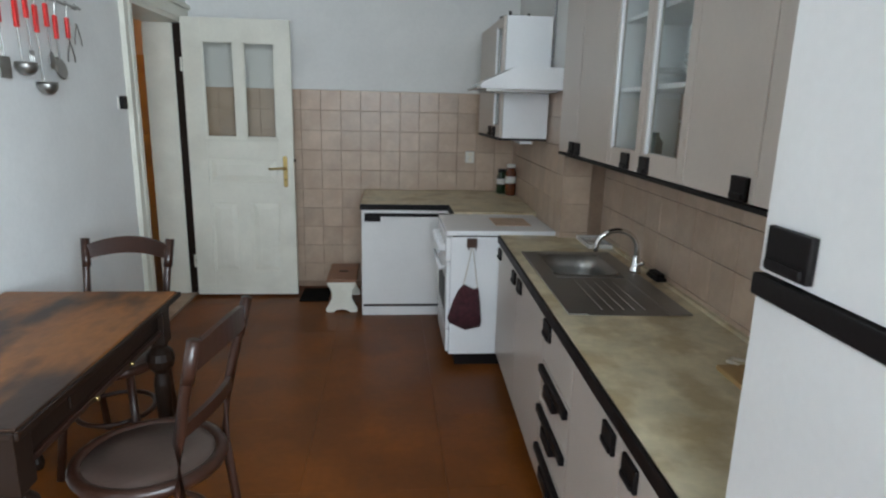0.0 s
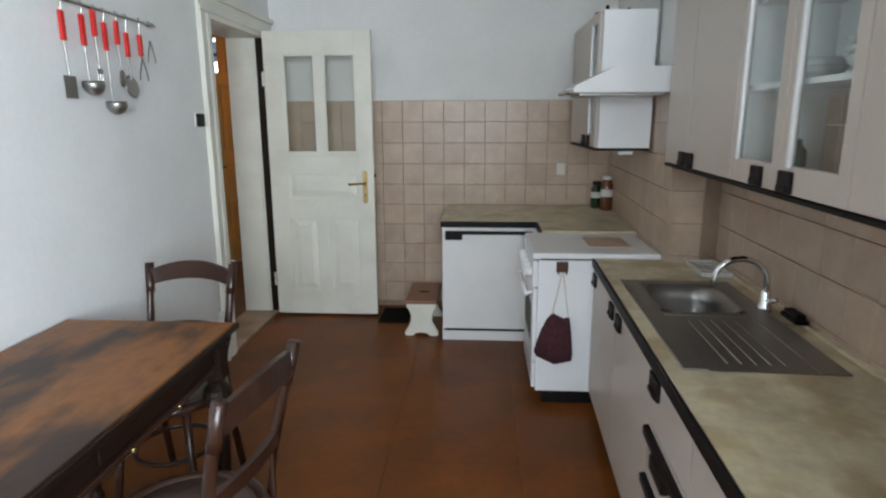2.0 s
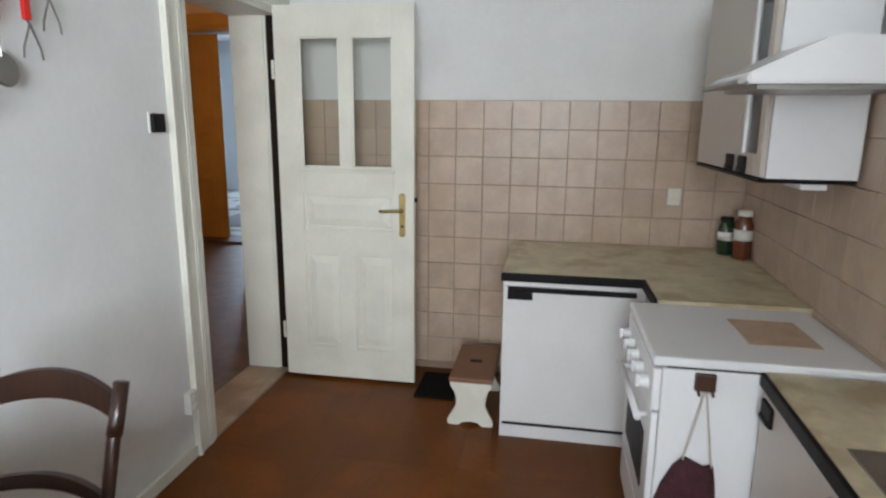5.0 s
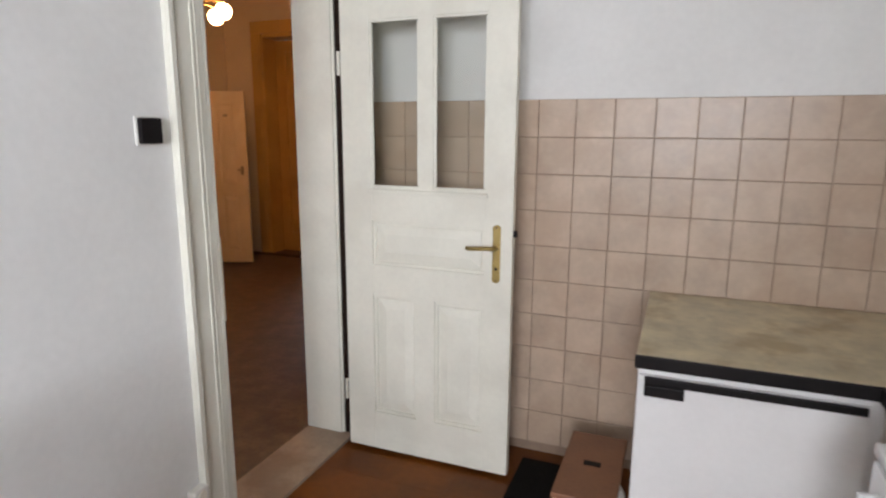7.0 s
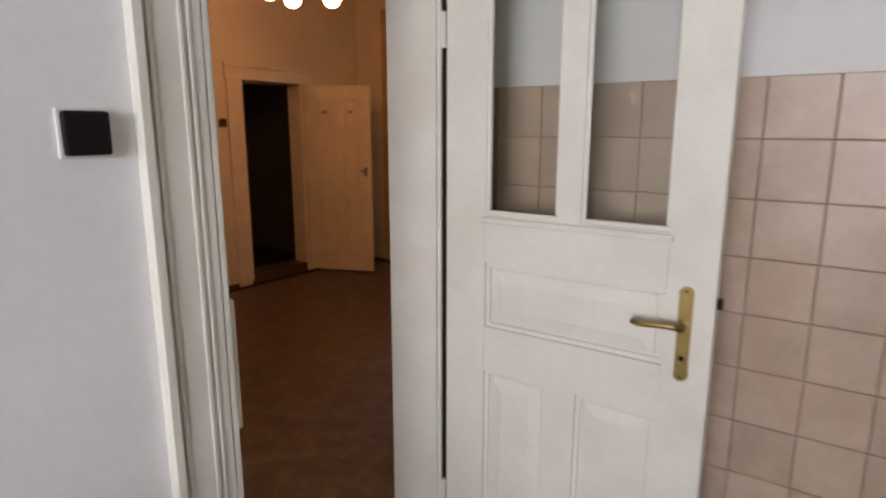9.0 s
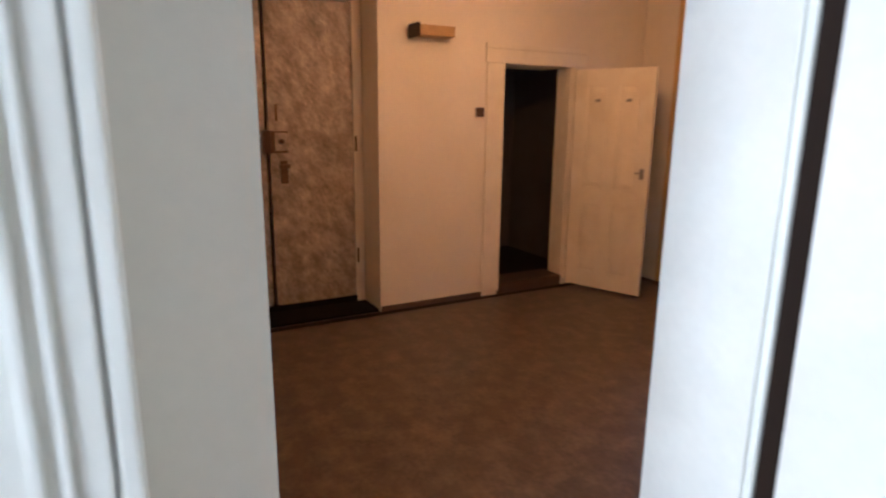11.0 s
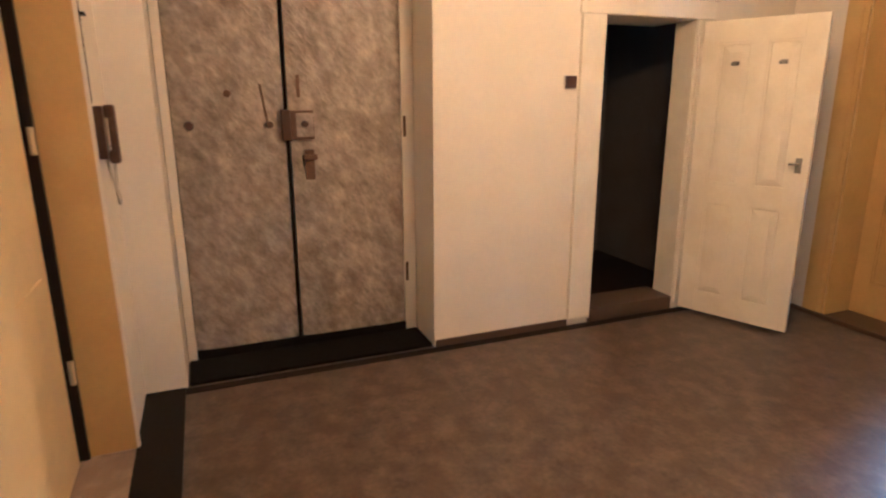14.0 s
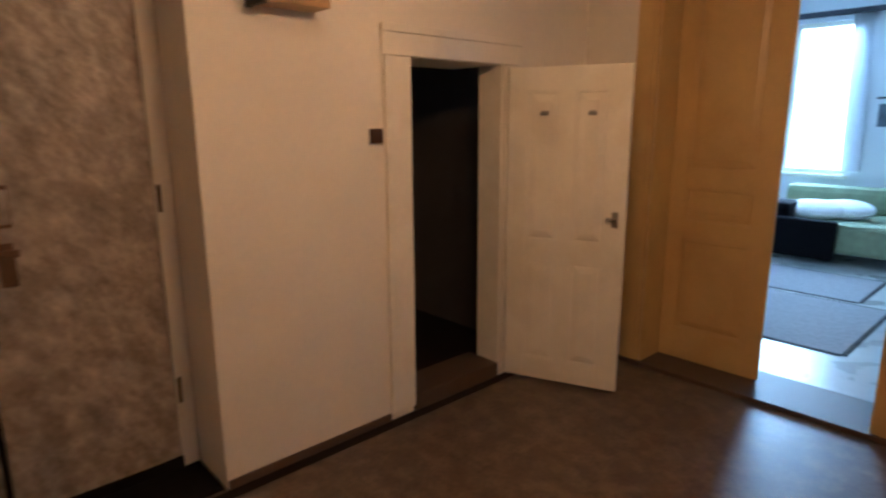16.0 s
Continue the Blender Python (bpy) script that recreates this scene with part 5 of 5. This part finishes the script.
for a, b_ in ((-5.0, -4.859), (-3.521, -3.38)):
    c2 = blk(a, b_, HN - 0.022, HN - 0.0005, 0.02, 2.61, bevel=0.004)
    box(c2, a + 0.03, b_ - 0.03, HN - 0.03, HN - 0.022, 0.02, 2.61, 0.003)
    part("casing", c2, YELLOW, yd)
part("head_casing", blk(-5.0, -3.38, HN - 0.024, HN - 0.0005, 2.612, 2.75, bevel=0.004), YELLOW, yd)
structure("threshold_ochre", blk(-4.86, -3.52, HN - 0.02, HN + 0.425, -0.1, 0.02), BASEB, "worn brown wooden threshold of the ochre doors", "threshold")
structure("baseboard_north", blk(-5.38, -3.0, HN - 0.045, HN - 0.0215, 0.0, 0.03, bevel=0.003), BASEB, "low brown floor strip along the hall wall", "skirting")

# hall: side door standing open from the east wall
sd = base("door_side", -2.3, 6.13, 0, "open ochre-painted side door with three panels in the hall", "door", kind="structure")
fx = (-2.84, -2.73, -2.04, -1.93)
b = bmesh.new()
box(b, fx[0], fx[1], 6.11, 6.15, 0.012, 1.985, 0.003)
box(b, fx[2], fx[3], 6.11, 6.15, 0.012, 1.985, 0.003)
zs = ((0.012, 0.20), (0.72, 0.84), (1.06, 1.18), (1.87, 1.985))
for za, zb in zs:
    box(b, fx[1], fx[2], 6.111, 6.149, za, zb)
part("door_leaf", b, YELLOW, sd)
for (q, za), (zb, w) in zip(zs, zs[1:]):
    part("panel", panel_inset(bmesh.new(), fx[1], fx[2], za, zb, 6.126), YELLOW, sd)
hl = part("door_handle", blk(-2.805, -2.77, 6.103, 6.1095, 0.92, 1.09, bevel=0.003), RUST, sd, "dark metal handle")
part("lever", tube(bmesh.new(), [(-2.788, 6.105, 1.03), (-2.788, 6.07, 1.03), (-2.75, 6.065, 1.03), (-2.69, 6.067, 1.028)], 0.008, 8), RUST, hl, smooth=True)
for a, b_ in ((5.97, 6.10), (6.85, 6.98)):
    part("casing", blk(-1.9345, -1.9155, a, b_, 0.0, 2.02, bevel=0.004), YELLOW, sd)
part("head_casing", blk(-1.9345, -1.9155, 5.97, 6.98, 2.022, 2.14, bevel=0.004), YELLOW, sd)
for z in (0.3, 1.6):
    part("hinge", rod(bmesh.new(), (-1.925, 6.106, z), (-1.925, 6.106, z + 0.1), 0.007), YELLOW, sd)

# hall lamp
lp = base("ceiling_lamp", -3.72, 5.75, 2.38, "hall ceiling lamp with lit opal glass globes on brass arms", "lamp")
part("rose", lathe(bmesh.new(), [(0.07, 3.0), (0.07, 3.03), (0.05, 3.05)], -3.72, 5.75), BRASS, lp)
part("stem", rod(bmesh.new(), (-3.72, 5.75, 2.45), (-3.72, 5.75, 3.0), 0.011), BRASS, lp)
part("hub", lathe(bmesh.new(), [(0.02, 2.40), (0.045, 2.43), (0.045, 2.46), (0.02, 2.50)], -3.72, 5.75), BRASS, lp, smooth=True)
for k in range(5):
    a = 2 * math.pi * k / 5 + 0.3
    cx, cy = -3.72 + 0.23 * math.cos(a), 5.75 + 0.23 * math.sin(a)
    part("arm", tube(bmesh.new(), [(-3.72 + 0.03 * math.cos(a), 5.75 + 0.03 * math.sin(a), 2.45), (-3.72 + 0.14 * math.cos(a), 5.75 + 0.14 * math.sin(a), 2.47), (cx, cy, 2.455)], 0.008), BRASS, lp, smooth=True)
    b = bmesh.new()
    bmesh.ops.create_uvsphere(b, u_segments=20, v_segments=12, radius=0.062, matrix=Matrix.Translation((cx, cy, 2.39)))
    part("globe", b, BULB, lp, "lit opal glass globe", smooth=True)

# ---- bright room ----
for (x0, x1, y0, y1, q) in ((-5.15, -3.95, 9.15, 10.55, "grey woven rag rug with dark fringe on the pale floor"), (-5.6, -4.2, 10.66, 11.65, "pale grey woven rag rug lying beside the bed")):
    r = base("rug", (x0 + x1) / 2, (y0 + y1) / 2, 0, q, "rug")
    part("weave", blk(x0, x1, y0, y1, 0.0, 0.008, bevel=0.003), RUG, r)
    b = blk(x0, x1, y1, y1 + 0.03, 0.0, 0.006)
    box(b, x0, x1, y0 - 0.03, y0, 0.0, 0.006)
    for k in range(24):
        yy = y0 + (y1 - y0) * k / 24
        box(b, x1, x1 + 0.035, yy, yy + 0.03, 0.0, 0.006)
    tagged(part("fringe", b, RUGEDGE, r, "dark rug fringe"), kind="stuff")
sf = base("bed", -5.0, 12.6, 0, "dark-framed day bed with a sage green cover under the window", "bed")
part("frame", blk(-5.75, -4.78, 12.03, 12.14, 0.05, 0.50, bevel=0.03), SOFADARK, sf)
part("end_cushion", blk(-5.75, -5.30, 12.15, 12.6, 0.35, 0.66, bevel=0.08), SOFADARK, sf)
part("mattress", blk(-5.72, -4.2, 12.15, 13.4, 0.12, 0.46, bevel=0.05), GREEN, sf)
part("backrest", blk(-5.70, -4.3, 13.2, 13.5, 0.46, 0.78, bevel=0.08), GREEN, sf)
for fx_ in (-5.65, -4.3):
    for fy_ in (12.2, 13.3):
        part("leg", blk(fx_, fx_ + 0.06, fy_, fy_ + 0.06, 0, 0.12), DARKWOOD, sf)
for xx, yy, rr in ((-5.15, 12.55, 8), (-4.9, 12.75, -14)):
    p = bmesh.new()
    bmesh.ops.create_uvsphere(p, u_segments=20, v_segments=12, radius=1, matrix=Matrix.Translation((xx, yy, 0.56)) @ pose(0, 0, 0, 12, 0, rr) @ Matrix.Diagonal((0.34, 0.24, 0.10, 1)))
    solo("pillow", p, PILLOW, "crumpled white pillow on the bed", "pillow", smooth=True)
pc = base("picture", -4.72, 13.59, 1.55, "small dark framed print on the pale wall", "picture")
part("print", blk(-4.87, -4.59, 13.588, 13.5995, 1.52, 1.80), PICTURE, pc)
part("hanging_bar", blk(-4.90, -4.56, 13.575, 13.5995, 1.86, 1.885, bevel=0.003), DARKWOOD, pc)
cu = base("curtain", -5.6, 13.5, 0.85, "white sheer curtain drawn aside at the bright window", "curtain")
b = bmesh.new()
rows = [[b.verts.new((-5.18 + 0.22 * i / 24 - 0.06 * (k == 0), 13.50 + 0.025 * math.sin(i * 1.3), 0.95 + 1.95 * (1 - k))) for k in (0, 1)] for i in range(25)]
for r0, r1 in zip(rows, rows[1:]):
    b.faces.new((r0[0], r1[0], r1[1], r0[1]))
bmesh.ops.solidify(b, geom=list(b.faces), thickness=0.004)
part("drape", b, SHEER, cu, smooth=True)
part("pelmet", blk(-6.7, -4.9, 13.46, 13.56, 2.90, 2.96, bevel=0.006), CURTAIN, cu)

# ---- floor panels and tiles ----
me = blk(-0.2996, 0.2996, -0.2996, 0.2996, -0.008, 0.0, bevel=0.0006)
data = bpy.data.meshes.new("floor_panel")
me.to_mesh(data)
me.free()
data.materials.append(FLOOR)
fk = bpy.data.objects["floor_kitchen"]
def piece(name, data, parent, m):
    ob = new(name, data)
    ob.parent = parent
    ob.matrix_local = m
    return ob
y = N + 0.1 - 0.3
while y > S - 0.3:
    for k in range(5):
        piece("floor_panel", data, fk, Matrix.Translation((W + 0.31 + 0.6 * k, y, 0)))
    y -= 0.6

P = 0.1605
tm = bmesh.new()
h, d, s = P / 2 - 0.0011, 0.007, 0.0022
lo = [tm.verts.new((sx * h, 0, sz * h)) for sx, sz in ((-1, -1), (1, -1), (1, 1), (-1, 1))]
mi = [tm.verts.new((sx * h, -d + s, sz * h)) for sx, sz in ((-1, -1), (1, -1), (1, 1), (-1, 1))]
up = [tm.verts.new((sx * (h - s), -d, sz * (h - s))) for sx, sz in ((-1, -1), (1, -1), (1, 1), (-1, 1))]
for r0, r1 in ((lo, mi), (mi, up)):
    for k in range(4):
        tm.faces.new((r0[k], r0[(k + 1) % 4], r1[(k + 1) % 4], r1[k]))
tm.faces.new(up)
bmesh.ops.recalc_face_normals(tm, faces=tm.faces)
tdata = bpy.data.meshes.new("tile")
tm.to_mesh(tdata)
tm.free()
tdata.materials.append(TILE)
structure("tile_bed_north", blk(W + 0.019, E2 + 0.064, N, N + 0.0075, 0, 1.652), GROUT, "grout bed behind the tiled dado", "grout")
bed = structure("tile_bed_east", blk(E1 - 0.004, E1, 0.40, 2.9275, 0.0, 1.652), GROUT, "grout bed behind the tiled splashback", "grout")
bm = blk(E2 - 0.004, E2, 2.90, N + 0.002, 0.0, 1.652)
box(bm, E2, E1 + 0.02, 2.896, 2.8995, 0.0, 1.652)
bed_pier = structure("tile_bed_pier", bm, GROUT, "grout bed behind the tiles of the pier", "grout")
x = -0.642 - P * 6 + P / 2
while x < E2 + 0.04:
    for r in range(10):
        piece("tile", tdata, wall_north, Matrix.Translation((x, N, 1.652 - P * (r + 0.5))))
    x += P
for r in range(6):
    zz = 1.652 - P * (r + 0.5)
    y = 2.893 - P / 2
    while y > 0.60:
        piece("tile", tdata, wall_east, Matrix.Translation((E1 - 0.004, y, zz)) @ pose(0, 0, 0, 0, 0, -90))
        y -= P
    y = N - 0.012 - P / 2
    while y > 2.95:
        piece("tile", tdata, wall_pier, Matrix.Translation((E2 - 0.004, y, zz)) @ pose(0, 0, 0, 0, 0, -90))
        y -= P
    piece("tile", tdata, wall_pier, Matrix.Translation((E2 + P / 2 - 0.004, 2.896, zz)))
for ob in (wall_east, bed, wall_pier, bed_pier):
    ob.matrix_basis = ASKEW @ ob.matrix_basis
window_side.matrix_basis = ASKEW @ Matrix.Translation((E1 + 0.12, -1.0, 0)) @ pose(0, 0, 0, 0, 0, -90) @ window_side.matrix_basis
